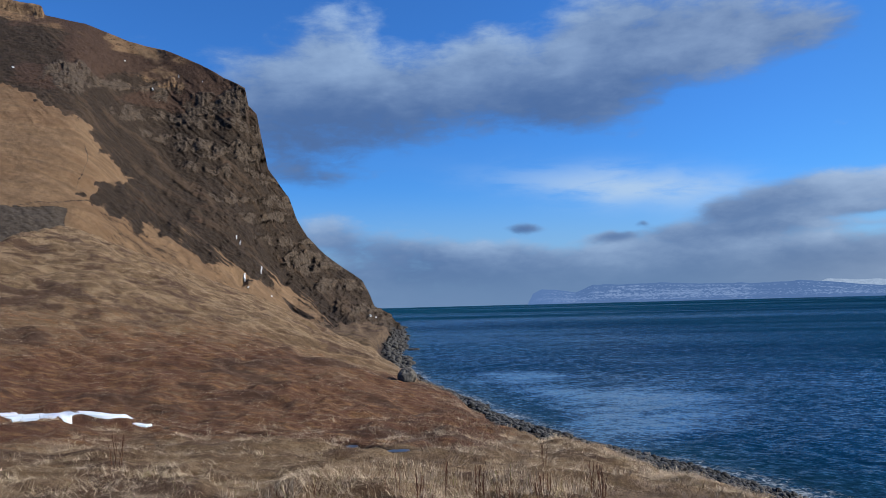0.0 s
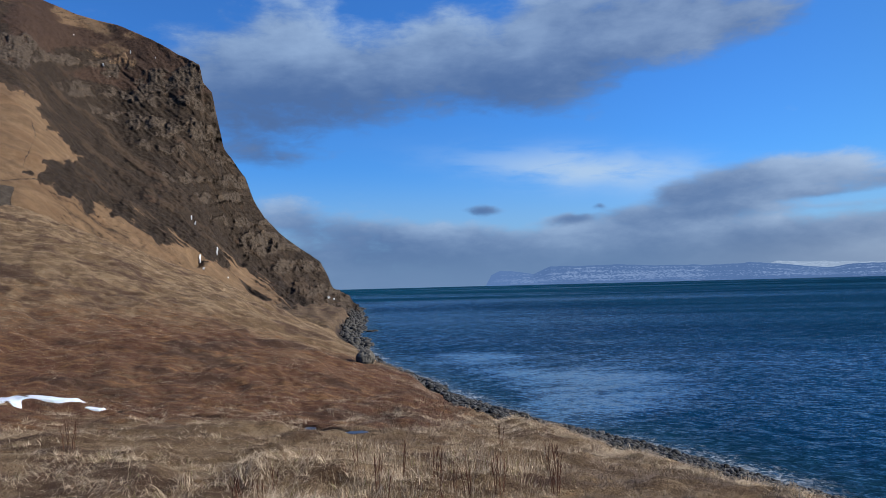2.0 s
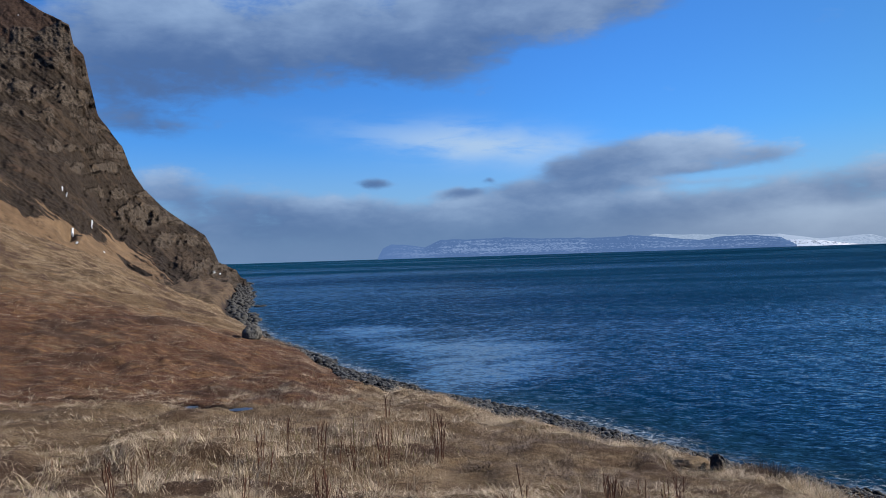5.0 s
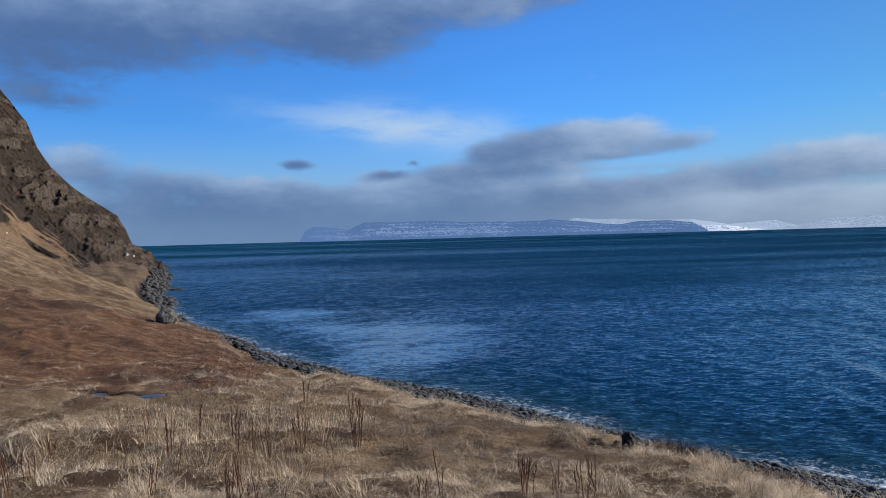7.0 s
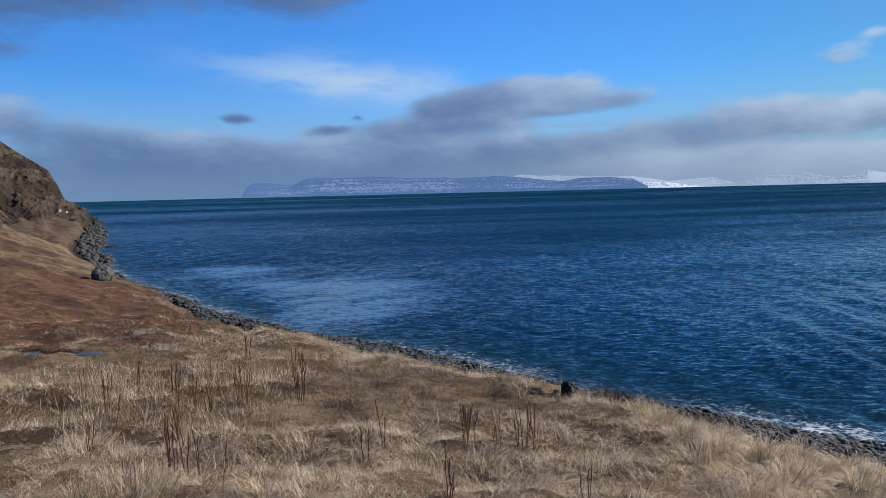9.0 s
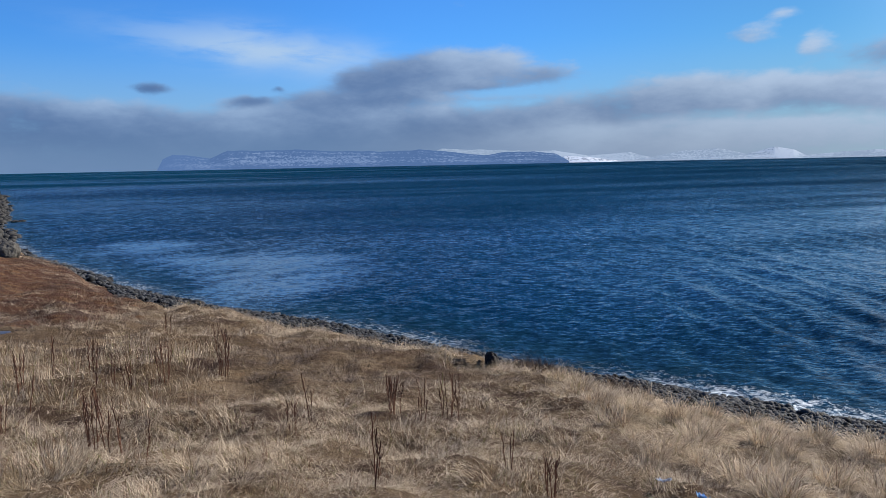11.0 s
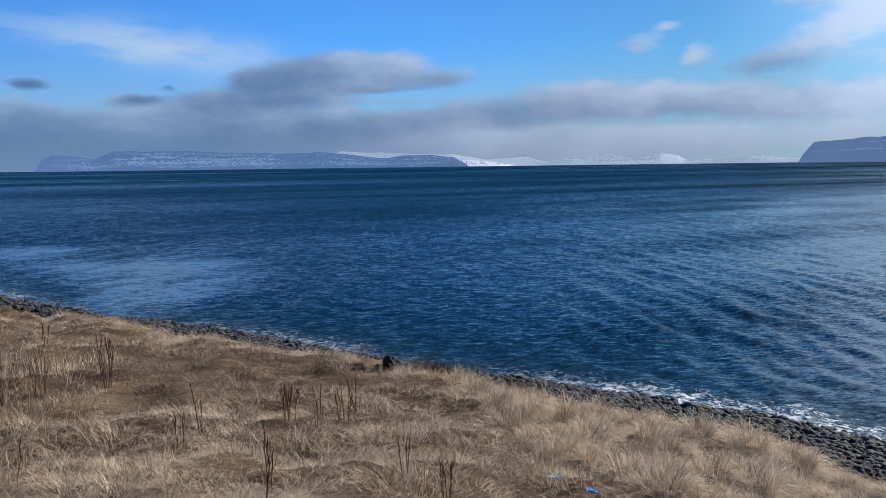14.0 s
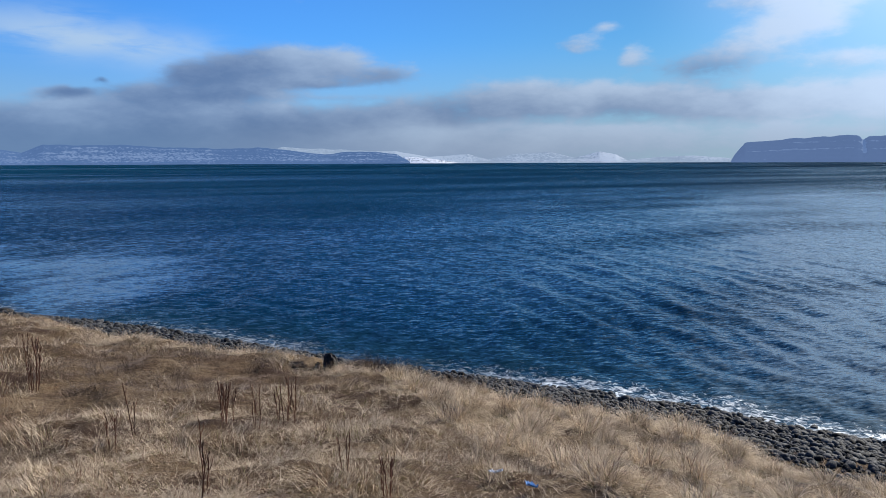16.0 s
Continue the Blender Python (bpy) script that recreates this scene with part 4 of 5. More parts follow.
def build_grass():
    rng = np.random.default_rng(8)
    # azimuths, distances, blades per square metre, length, width, segments
    zones = [(2, 74, 4.0, 6.5, 2800, 0.20, 0.0042, 3), (-8, 74, 6.5, 10.5, 1650, 0.22, 0.006, 2), (-33, 74, 10.5, 16.0, 640, 0.22, 0.0085, 2),
             (-33, 44, 16.0, 27.0, 260, 0.2, 0.013, 2), (-33, 8, 27.0, 48.0, 110, 0.2, 0.022, 2), (-33, 0, 48.0, 92.0, 40, 0.2, 0.035, 2)]
    for a0, a1, r0, r1, count, length, width, segs in zones:
        x, y = scatter(rng, a0, a1, r0, r1, count)
        s = from_coast(x, y) + 0.9 * fbm(x * 0.5, y * 0.5, 0, 2, 71)
        limit = np.interp(y, (0, 12, 16, 22, 27, 32, 37, 44, 60, 100), (6.3, 6.3, 6.7, 6.6, 7.0, 6.6, 4.0, 2.4, 2.0, 2.2))
        clump = fbm(x * 1.6, y * 1.6, 0, 3, 72)
        keep = (s > limit) & (stream_depth(x, y) < 0.3) & (rng.uniform(0, 1, len(x)) < 0.74 + 0.85 * clump)
        x, y, clump = x[keep], y[keep], clump[keep]
        d = dark_turf(x, y)
        n = len(x)
        tall = np.clip(1.0 + 1.1 * clump - 0.2 * d, 0.35, 2.0)
        az, r = np.degrees(np.arctan2(x, y)), np.hypot(x, y)
        gap = np.interp(az, STREAM_AZ, STREAM_R) - r
        tall = tall * (1 - 0.45 * smooth(40, 46, az) * smooth(7.5, 9.0, r)) * (1 - 0.4 * smooth(13.5, 16, r) * smooth(-1, -6, az)) * (1 - 0.66 * smooth(-0.3, 0.2, gap) * smooth(2.6, 1.6, gap) * smooth(-1, -4, az))
        ln = length * tall * rng.uniform(0.55, 1.35, n)
        flow = 2.6 * fbm(x * 0.55, y * 0.55, 0, 2, 73) * 2.4 + 2.9
        tuft = 0.26 * (length / 0.2)
        jx, jy = x + 0.5 * tuft * fbm(x / tuft, y / tuft, 0, 2, 74), y + 0.5 * tuft * fbm(x / tuft, y / tuft, 5.0, 2, 75)
        lock = cells(jx / tuft, jy / tuft, 76)
        heading = np.where(rng.uniform(0, 1, n) < 0.75, 6.28 * lock + 0.4 * flow + rng.normal(0, 0.45, n), rng.uniform(0, 6.28, n))
        lean = np.clip(rng.normal(0.86, 0.14, n) - 0.16 * clump, 0.25, 0.99)
        up = smooth(-8, -4, np.degrees(np.arctan2(x, y))) * smooth(13, 9, np.degrees(np.arctan2(x, y))) * smooth(10, 12, np.hypot(x, y)) * smooth(18, 15.5, np.hypot(x, y))
        lean = np.clip(lean + 0.16 * smooth(24, 40, r), 0.25, 0.995)
        lean = np.where(rng.uniform(0, 1, n) < up * 0.35, rng.uniform(0.1, 0.5, n), lean)
        lean = np.clip(lean + 0.3 * (cells(jx / tuft, jy / tuft, 77) - 0.6), 0.15, 0.995)
        ln = ln * (0.65 + 0.8 * cells(jx / tuft, jy / tuft, 78))
        z = land_z(x, y)
        pts, faces = blades(rng, x, y, z, ln, lean, heading, width * rng.uniform(0.7, 1.4, n), segs)
        # tall clumps painted paler and pockets darker, as shade would leave them
        tone = np.repeat(np.clip(d - 0.55 * clump + rng.normal(0, 0.14, n) + 0.5 * (cells(jx / tuft, jy / tuft, 79) - 0.5), 0, 1), (segs + 1) * 2)
        ob = surface("dry_grass", pts, faces, GRASS, (("tone", tone), ("tuft", np.repeat(smooth(16, 30, r), (segs + 1) * 2))), shade=False)
        tagged(ob, "matted winter-dry straw grass over the meadow", "grass", kind="stuff")


def tussock_mesh(name, seed, count, height, spread):
    rng = np.random.default_rng(seed)
    a = rng.uniform(0, 2 * math.pi, count)
    q = np.sqrt(rng.uniform(0, 1, count)) * spread
    x, y = q * np.cos(a), q * np.sin(a)
    # blades hang together in locks
    lock = rng.integers(0, 13, count)
    turn, tip = rng.uniform(0, 2 * math.pi, 13), rng.uniform(0.5, 0.99, 13)
    own = 0.65 * np.cos(a) + np.cos(turn[lock]) - 0.25, 0.65 * np.sin(a) + np.sin(turn[lock]) - 0.2
    heading = np.arctan2(own[1], own[0]) + rng.normal(0, 0.3, count)
    lean = np.clip(tip[lock] + rng.normal(0, 0.12, count), 0.05, 0.995)
    ln = height * rng.uniform(0.5, 1.25, count)
    pts, faces = blades(rng, x, y, np.zeros(count) - 0.03, ln, lean, heading, rng.uniform(0.005, 0.0115, count) * height / 0.6, 4, 0.95)
    ob = surface(name, pts, faces, GRASS, (("tone", np.repeat(np.clip(rng.normal(-0.05, 0.2, count) + 0.8 * (rng.uniform(0, 1, 13)[lock] - 0.5), -0.1, 1), 10)),), shade=False)
    return ob


def settle(x, y, sink=0.0):
    return float(land_z(np.array([x]), np.array([y]))[0]) - sink


def place(ob, x, y, z, turn=0.0, size=1.0, tilt=(0.0, 0.0)):
    ob.matrix_basis = pose(x, y, z, tilt[0], tilt[1], turn) @ Matrix.Diagonal((size, size, size, 1))
    return ob


def copy_at(ob, x, y, z, turn=0.0, size=1.0, tilt=(0.0, 0.0)):
    c = copy_thing(ob, Matrix())
    return place(c, x, y, z, turn, size, tilt)


def build_tussocks():
    rng = random.Random(12)
    label = "arching tussock of tall dry straw-coloured grass on the bank"
    kinds = [tagged(tussock_mesh("grass_tussock", 80 + i, 1100, 0.56, 0.17), label, "grass tussock", "tussocks along the bank") for i in range(4)]
    low = [tagged(tussock_mesh("grass_tussock", 90 + i, 340, 0.40, 0.18), "low pale tuft of dry grass at the bank edge", "grass tussock", "tussocks along the bank") for i in range(3)]
    spots = []
    # thick belt of tall tussocks above the shingle
    for i in range(96):
        az = 36 + 38 * rng.random() ** 0.85
        edge = np.interp(az, (36, 42, 48, 55, 61, 74), (13.9, 13.0, 12.7, 12.6, 12.6, 13.0))
        spots.append((az, edge - 5.4 * rng.random() ** 1.1 * smooth(33, 50, az), kinds, rng.uniform(0.55, 1.25)))
    # pale fringe along the brow of the bank
    for i in range(96):
        az = rng.uniform(4, 38)
        edge = np.interp(az, (4, 12.4, 18.6, 22.6, 30, 38), (28.5, 22.2, 18.9, 17.5, 15.2, 13.8))
        spots.append((az, edge - abs(rng.gauss(0, 0.5)), low, rng.uniform(0.75, 1.4)))
    # loose tufts in the meadow
    for i in range(46):
        spots.append((rng.uniform(-14, 40), rng.uniform(6.5, 16), low, rng.uniform(0.45, 0.85)))
    for i in range(34):
        spots.append((rng.uniform(-30, 4), rng.uniform(19, 26), low, rng.uniform(0.8, 1.4)))
    used = set()
    # the trodden spot where litter lies stays open
    spots = [k for k in spots if not (42.5 < k[0] < 50 and k[1] < 8.6)]
    for az, r, pool, size in spots:
        x, y = float(r * math.sin(radians(az))), float(r * math.cos(radians(az)))
        ob = rng.choice(pool)
        z, turn, tilt = settle(x, y, 0.01), rng.uniform(0, 360), (rng.gauss(0, 6), rng.gauss(0, 6))
        if ob.name in used:
            copy_at(ob, x, y, z, turn, size, tilt)
        else:
            used.add(ob.name)
            place(ob, x, y, z, turn, size, tilt)


def build_shrubs():
    """Low heather on the brow of the bank."""
    rng = random.Random(31)
    kinds = []
    for i in range(3):
        gen = np.random.default_rng(130 + i)
        n = 420
        a, q = gen.uniform(0, 2 * math.pi, n), np.sqrt(gen.uniform(0, 1, n)) * 0.2
        lean = np.clip(0.25 + 2.6 * q + gen.normal(0, 0.16, n), 0.05, 0.95)
        pts, faces = blades(gen, q * np.cos(a), q * np.sin(a), np.zeros(n), 0.34 * gen.uniform(0.5, 1.15, n), lean, a + gen.normal(0, 0.5, n), gen.uniform(0.006, 0.012, n), 3, 0.25)
        kinds.append(tagged(surface("heather_shrub", pts, faces, TWIG, shade=False), "low dark brown heather shrub on the brow of the bank", "shrub", "shrubs on the brow"))
    used = set()
    for k in range(20):
        az = rng.uniform(33.0, 43.5)
        r = float(np.interp(az, (29, 34, 42, 46), (15.4, 14.4, 13.1, 12.7))) + rng.gauss(0.2, 0.45)
        x, y = r * math.sin(radians(az)), r * math.cos(radians(az))
        ob = kinds[k % 3]
        spot = (x, y, settle(x, y, 0.03), rng.uniform(0, 360), rng.uniform(0.6, 1.15), (rng.gauss(0, 8), rng.gauss(0, 8)))
        if ob.name in used:
            copy_at(ob, *spot)
        else:
            used.add(ob.name)
            place(ob, *spot)


build_grass()
build_tussocks()

# ---- dead stalks ----


def plain(name, dark, light, scale, rough=0.9, spec=0.2, depth=0.01, island=0.0):
    m, n, b = material(name, rough, spec)
    p = n.add("ShaderNodeTexCoord").outputs["Object"]
    v = n.noise(p, scale, 7, 0.65, 0.3)
    w = n.noise(p, scale * 0.21, 4, 0.6)
    pick = n.add("ShaderNodeObjectInfo").outputs["Random"]
    f = n.math("ADD", n.math("MULTIPLY", v, 0.6), n.math("MULTIPLY", w, 0.4))
    if island:
        isl = n.add("ShaderNodeNewGeometry").outputs["Random Per Island"]
        f = n.math("ADD", f, n.math("MULTIPLY", n.math("SUBTRACT", isl, 0.5), island))
    f = n.math("ADD", f, n.math("MULTIPLY", n.math("SUBTRACT", pick, 0.5), 0.35))
    n.link(n.mix(n.ramp(f, 0.3, 0.7), dark, light), b.inputs["Base Color"])
    bump(n, b, v, 0.7, depth)
    return m


STALK = plain("dead_stem", (0.06, 0.026, 0.017), (0.18, 0.08, 0.048), 30.0, depth=0.002)
TWIG = plain("heather_twig", (0.04, 0.024, 0.015), (0.16, 0.095, 0.055), 9.0, depth=0.002, island=0.8)
SEED = plain("seed_head", (0.04, 0.018, 0.012), (0.12, 0.052, 0.032), 60.0, depth=0.002)


def part(name, bm, mat, parent, label=""):
    me = bpy.data.meshes.new(name)
    bm.to_mesh(me)
    bm.free()
    me.materials.append(mat)
    ob = new(name, me)
    ob.parent = parent
    return tagged(ob, label)


def tube(bm, path, radii, sides=5):
    rings = []
    for i, (p, rad) in enumerate(zip(path, radii)):
        d = (path[min(i + 1, len(path) - 1)] - path[max(i - 1, 0)]).normalized()
        u = d.orthogonal().normalized()
        v = d.cross(u)
        rings.append([bm.verts.new(p + rad * (math.cos(k * 2 * math.pi / sides) * u + math.sin(k * 2 * math.pi / sides) * v)) for k in range(sides)])
    for a, b in zip(rings, rings[1:]):
        for k in range(sides):
            bm.faces.new((a[k], a[(k + 1) % sides], b[(k + 1) % sides], b[k]))
    bm.faces.new(rings[-1])


def dead_plant(seed, stems, height):
    rng = random.Random(seed)
    root = tagged(new("dead_dock"), "upright reddish-brown dead dock stalks in dry grass", "dead plant", "dead stalks in the meadow")
    for i in range(stems):
        a, lean, h = rng.uniform(0, 6.28), rng.uniform(0.02, 0.17), height * rng.uniform(0.6, 1.0)
        foot = Vector((math.cos(a), math.sin(a), 0)) * rng.uniform(0.01, 0.05 + 0.02 * stems)
        out = Vector((math.cos(a), math.sin(a), 0)) * lean
        path = [foot + out * h * t ** 1.3 + Vector((rng.gauss(0, 0.006), rng.gauss(0, 0.006), h * t - 0.04)) for t in (0, 0.2, 0.4, 0.6, 0.8, 1)]
        bm = bmesh.new()
        tube(bm, path, [0.006, 0.0056, 0.005, 0.0043, 0.0035, 0.002])
        stem = part("stem", bm, STALK, root)
        for t in (1, 2, 3, 3, 4, 4):
            if rng.random() < 0.7:
                b = rng.uniform(0, 6.28)
                tip = path[t] + Vector((math.cos(b) * 0.05, math.sin(b) * 0.05, 0.13)) * rng.uniform(0.5, 1.1)
                bm = bmesh.new()
                tube(bm, [path[t], (path[t] + tip) / 2 + Vector((0.005, 0, -0.012)), tip], [0.0035, 0.003, 0.0015], 4)
                part("branch", bm, STALK, stem)
        bm = bmesh.new()
        head, thick = [], []
        for k in range(15):
            t = 0.62 + 0.38 * k / 14
            j = min(int(t * 5), 4)
            head.append(path[j].lerp(path[j + 1], t * 5 - j) + Vector((rng.gauss(0, 0.002), rng.gauss(0, 0.002), 0.002)))
            thick.append(rng.choice((0.0035, 0.0045, 0.0065, 0.0085)) * (1.1 - 0.5 * k / 14))
        tube(bm, head, thick, 6)
        part("seed_head", bm, SEED, stem)
    return root


# azimuth and distance of each plant, in degrees and metres
PLANTS = [(17.8, 9.6), (16.5, 8.7), (26.4, 9.5), (23.9, 10.0), (29.3, 10.0), (28.4, 10.2), (23.1, 6.9), (36.9, 6.8), (2.3, 12.3), (3.3, 12.6), (4.8, 12.4), 
          (7.0, 12.8), (2.3, 8.6), (3.3, 8.6), (4.3, 8.6), (5.8, 7.4), (24.1, 10.6), (37.1, 6.8), (33.6, 7.5), (11.1, 13.4), (23.3, 5.8), (-12.1, 10.8), 
          (-10.9, 11.4), (-1.9, 11.0), (-3.5, 10.1), (3.1, 10.2), (11.0, 13.2), (23.8, 9.8), (26.5, 10.5), (29.2, 10.7), (7.0, 17.9), (-10.0, 12.9), (-3.7, 13.6), 
          (-0.5, 13.4), (2.0, 13.8), (10.6, 15.6), (11.4, 15.7), (-23.5, 16.2), (-2.3, 12.3), (2.0, 13.4), (6.9, 14.0), (-11.4, 11.4), (11.0, 13.1)]


def build_plants():
    rng = random.Random(3)
    kinds = [dead_plant(200 + i, c, h) for i, (c, h) in enumerate(((2, 0.66), (2, 0.72), (4, 0.66), (5, 0.7), (3, 0.56), (1, 0.6)))]
    used = set()
    for az, r in PLANTS:
        x, y = r * math.sin(radians(az)), r * math.cos(radians(az))
        ob = rng.choice(kinds)
        size = rng.uniform(0.8, 1.2)
        if ob.name in used:
            copy_at(ob, x, y, settle(x, y), rng.uniform(0, 360), size)
        else:
            used.add(ob.name)
            place(ob, x, y, settle(x, y), rng.uniform(0, 360), size)


build_plants()
build_shrubs()

# ---- stones ----
COBBLE = plain("basalt_cobble", (0.004, 0.0042, 0.0046), (0.047, 0.047, 0.049), 7.0, 0.8, 0.2, 0.02, 1.1)
DARK_ROCK = plain("black_basalt", (0.006, 0.0055, 0.0055), (0.036, 0.033, 0.03), 6.0, 0.8, 0.3, 0.04)
BOULDER = plain("weathered_boulder", (0.03, 0.027, 0.024), (0.115, 0.106, 0.094), 5.0, 0.95, 0.2, 0.05)


def stone_points(seed, detail):
    bm = bmesh.new()
    bmesh.ops.create_icosphere(bm, subdivisions=detail, radius=1.0)
    rng = random.Random(seed)
    off = Vector((rng.uniform(0, 90), rng.uniform(0, 90), rng.uniform(0, 90)))
    for v in bm.verts:
        k = 1 + 0.34 * noise.noise(v.co * 0.9 + off) + 0.14 * noise.noise(v.co * 2.3 + off)
        v.co = Vector((v.co.x * rng_scale(seed, 0), v.co.y * rng_scale(seed, 1), v.co.z * 0.82)) * k
    turn = Euler((rng.uniform(-0.5, 0.5), rng.uniform(-0.5, 0.5), 0)).to_matrix()
    for v in bm.verts:
        v.co = turn @ v.co
    pts = np.array([v.co[:] for v in bm.verts])
    bm.verts.index_update()
    faces = np.array([[v.index for v in f.verts] for f in bm.faces])
    bm.free()
    return pts, faces


def rng_scale(seed, axis):
    return 0.82 + 0.4 * random.Random(seed * 7 + axis).random()


def build_shingle():
    rng = np.random.default_rng(21)
    beach = tagged(new("shingle_beach"), "belt of dark rounded basalt cobbles along the waterline", "beach", kind="structure")
    shapes = [stone_points(300 + i, 2 if i < 3 else 1) for i in range(8)]
    shared = []
    for i in range(8):
        ob = surface("stone", *shapes[i], COBBLE)
        shared.append(ob.data)
        bpy.data.objects.remove(ob)
    # single stones where the bank comes nearest to the water
    x, y = scatter(rng, 44, 73, 13.0, 22.5, 9.0)
    s = from_coast(x, y)
    ok = (s > -0.9) & (s < 7.2)
    x, y, s = x[ok], y[ok], s[ok]
    size = np.clip(rng.lognormal(-3.0, 0.45, len(x)), 0.035, 0.11) * np.where(s < 2.5, 1.15, 0.8)
    z = land_z(x, y) + size * 0.5
    order = np.argsort(-size)[:298]
    for i in order:
        ob = new("stone", shared[i % 8])
        ob.parent = beach
        ob.matrix_basis = pose(x[i], y[i], z[i], rng.normal(0, 14), rng.normal(0, 14), rng.uniform(0, 360)) @ Matrix.Diagonal((size[i], size[i], size[i], 1))
    # the rest lies too thick to pick apart
    sets = [(20, 74, 12.5, 32.0, 150, 0.031), (-1, 20, 26.0, 46.0, 95, 0.043), (-4.2, 3.0, 44.0, 78.0, 40, 0.07), (-7.5, -2.0, 78.0, 290.0, 4.5, 0.14)]
    for a0, a1, r0, r1, count, big in sets:
        x, y = scatter(rng, a0, a1, r0, r1, count)
        s = from_coast(x, y) + 0.5 * fbm(x * 0.3, y * 0.3, 0, 2, 91)
        ok = (s > np.where(y > 90, -1.6, -0.5)) & (s < np.interp(y, (0, 14, 30, 34, 38, 44, 50, 60, 100, 280), (7.4, 7.2, 7.4, 5.8, 3.8, 2.2, 1.8, 1.6, 1.8, 3.5)))
        x, y, s = x[ok], y[ok], s[ok]
        n = len(x)
        size = np.clip(rng.lognormal(math.log(big), 0.6, n), big * 0.4, big * 3.0) * (1.25 - 0.06 * np.clip(s, 0, 7))
        z = land_z(x, y) + size * 0.3
        pts, faces, at = [], [], 0
        for k in range(8):
            mine = np.arange(k, n, 8)
            if not len(mine):
                continue
            sp, sf = shapes[k]
            turn = rng.uniform(0, 6.28, len(mine))
            c, q = np.cos(turn)[:, None], np.sin(turn)[:, None]
            px = (sp[None, :, 0] * c - sp[None, :, 1] * q) * size[mine][:, None] + x[mine][:, None]
            py = (sp[None, :, 0] * q + sp[None, :, 1] * c) * size[mine][:, None] + y[mine][:, None]
            pz = sp[None, :, 2] * size[mine][:, None] * rng.uniform(0.75, 1.1, len(mine))[:, None] + z[mine][:, None]
            pts.append(np.stack([px, py, pz], -1).reshape(-1, 3))
            faces.append((sf[None] + (np.arange(len(mine)) * len(sp))[:, None, None]).reshape(-1, 3) + at)
            at += len(mine) * len(sp)
        ob = surface("cobbles", np.concatenate(pts), np.concatenate(faces), COBBLE if r0 < 70 else DARK_ROCK)
        tagged(ob, "dark rounded cobbles lying thick along the shore", "shingle", kind="stuff")


def boulder(name, label, seed, x, y, size, squash, mat, sink=0.25, group=""):
    bm = bmesh.new()
    bmesh.ops.create_icosphere(bm, subdivisions=4, radius=1.0)
    off = Vector((seed * 3.1, seed * 1.7, seed * 2.3))
    for v in bm.verts:
        k = 1 + 0.3 * noise.noise(v.co * 0.8 + off) + 0.16 * noise.noise(v.co * 2.0 + off) + 0.06 * noise.noise(v.co * 5.0 + off)
        v.co = Vector((v.co.x * squash[0], v.co.y * squash[1], v.co.z * squash[2])) * k * size
    me = bpy.data.meshes.new(name)
    bm.to_mesh(me)
    bm.free()
    me.materials.append(mat)
    ob = new(name, me)
    ob.location = (x, y, settle(x, y) + size * squash[2] * (1 - 2 * sink))
    return tagged(ob, label, "boulder", group)


def polar(az, r):
    return r * math.sin(radians(az)), r * math.cos(radians(az))


build_shingle()
SOD = plain("mossy_rock", (0.04, 0.027, 0.018), (0.13, 0.09, 0.055), 6.0, 0.95, 0.1, 0.04)
boulder("boulder", "large grey lichen-covered boulder on the bank edge", 5, *polar(-3.1, 44.8), 0.54, (1.0, 0.95, 0.95), BOULDER, 0.2)
boulder("boulder", "dark upright pointed basalt rock on the bank edge", 9, *polar(31.4, 14.9), 0.24, (0.55, 0.6, 1.2), DARK_ROCK, 0.3)
boulder("boulder", "rounded brown boulder sunk in the turf of the bank", 12, *polar(29.6, 14.9), 0.26, (1.3, 0.9, 0.62), SOD, 0.5)
for k, (az, r, size) in enumerate(((-2.7, 122, 0.55), (-2.5, 121, 0.4), (-2.3, 123, 0.45), (-3.2, 125, 0.6), (-2.9, 180, 0.6), (-3.2, 200, 0.7), (-3.1, 250, 0.8), (2.6, 50.0, 0.35), (1.2, 56.0, 0.3), (8.6, 38.5, 0.36))):
    x, y = polar(az, r)
    ob = boulder("sea_rock", "black basalt rock standing in shallow water", 20 + k, x, y, size, (1.2, 1.0, 0.6), DARK_ROCK, 0.2, "rocks off the point")
    ob.location.z = max(ob.location.z, -0.05)

# ---- snow, ice and pools ----


def snow_material():
    m, n, b = material("old_snow", 0.6, 0.4)
    p = n.add("ShaderNodeTexCoord").outputs["Object"]
    v = n.noise(p, 3.0, 6, 0.6)
    n.link(n.mix(n.ramp(v, 0.3, 0.7), (0.42, 0.48, 0.57), (0.55, 0.6, 0.68)), b.inputs["Base Color"])
    b.inputs["Subsurface Weight"].default_value = 0.15
    bump(n, b, v, 0.5, 0.05)
    return m


SNOW = snow_material()
GREY_ICE = plain("old_ice", (0.24, 0.25, 0.27), (0.58, 0.6, 0.63), 1.5, 0.5, 0.4, 0.1)
ICE = plain("meltwater_ice", (0.008, 0.009, 0.012), (0.03, 0.035, 0.05), 2.0, 0.3, 0.25, 0.01)


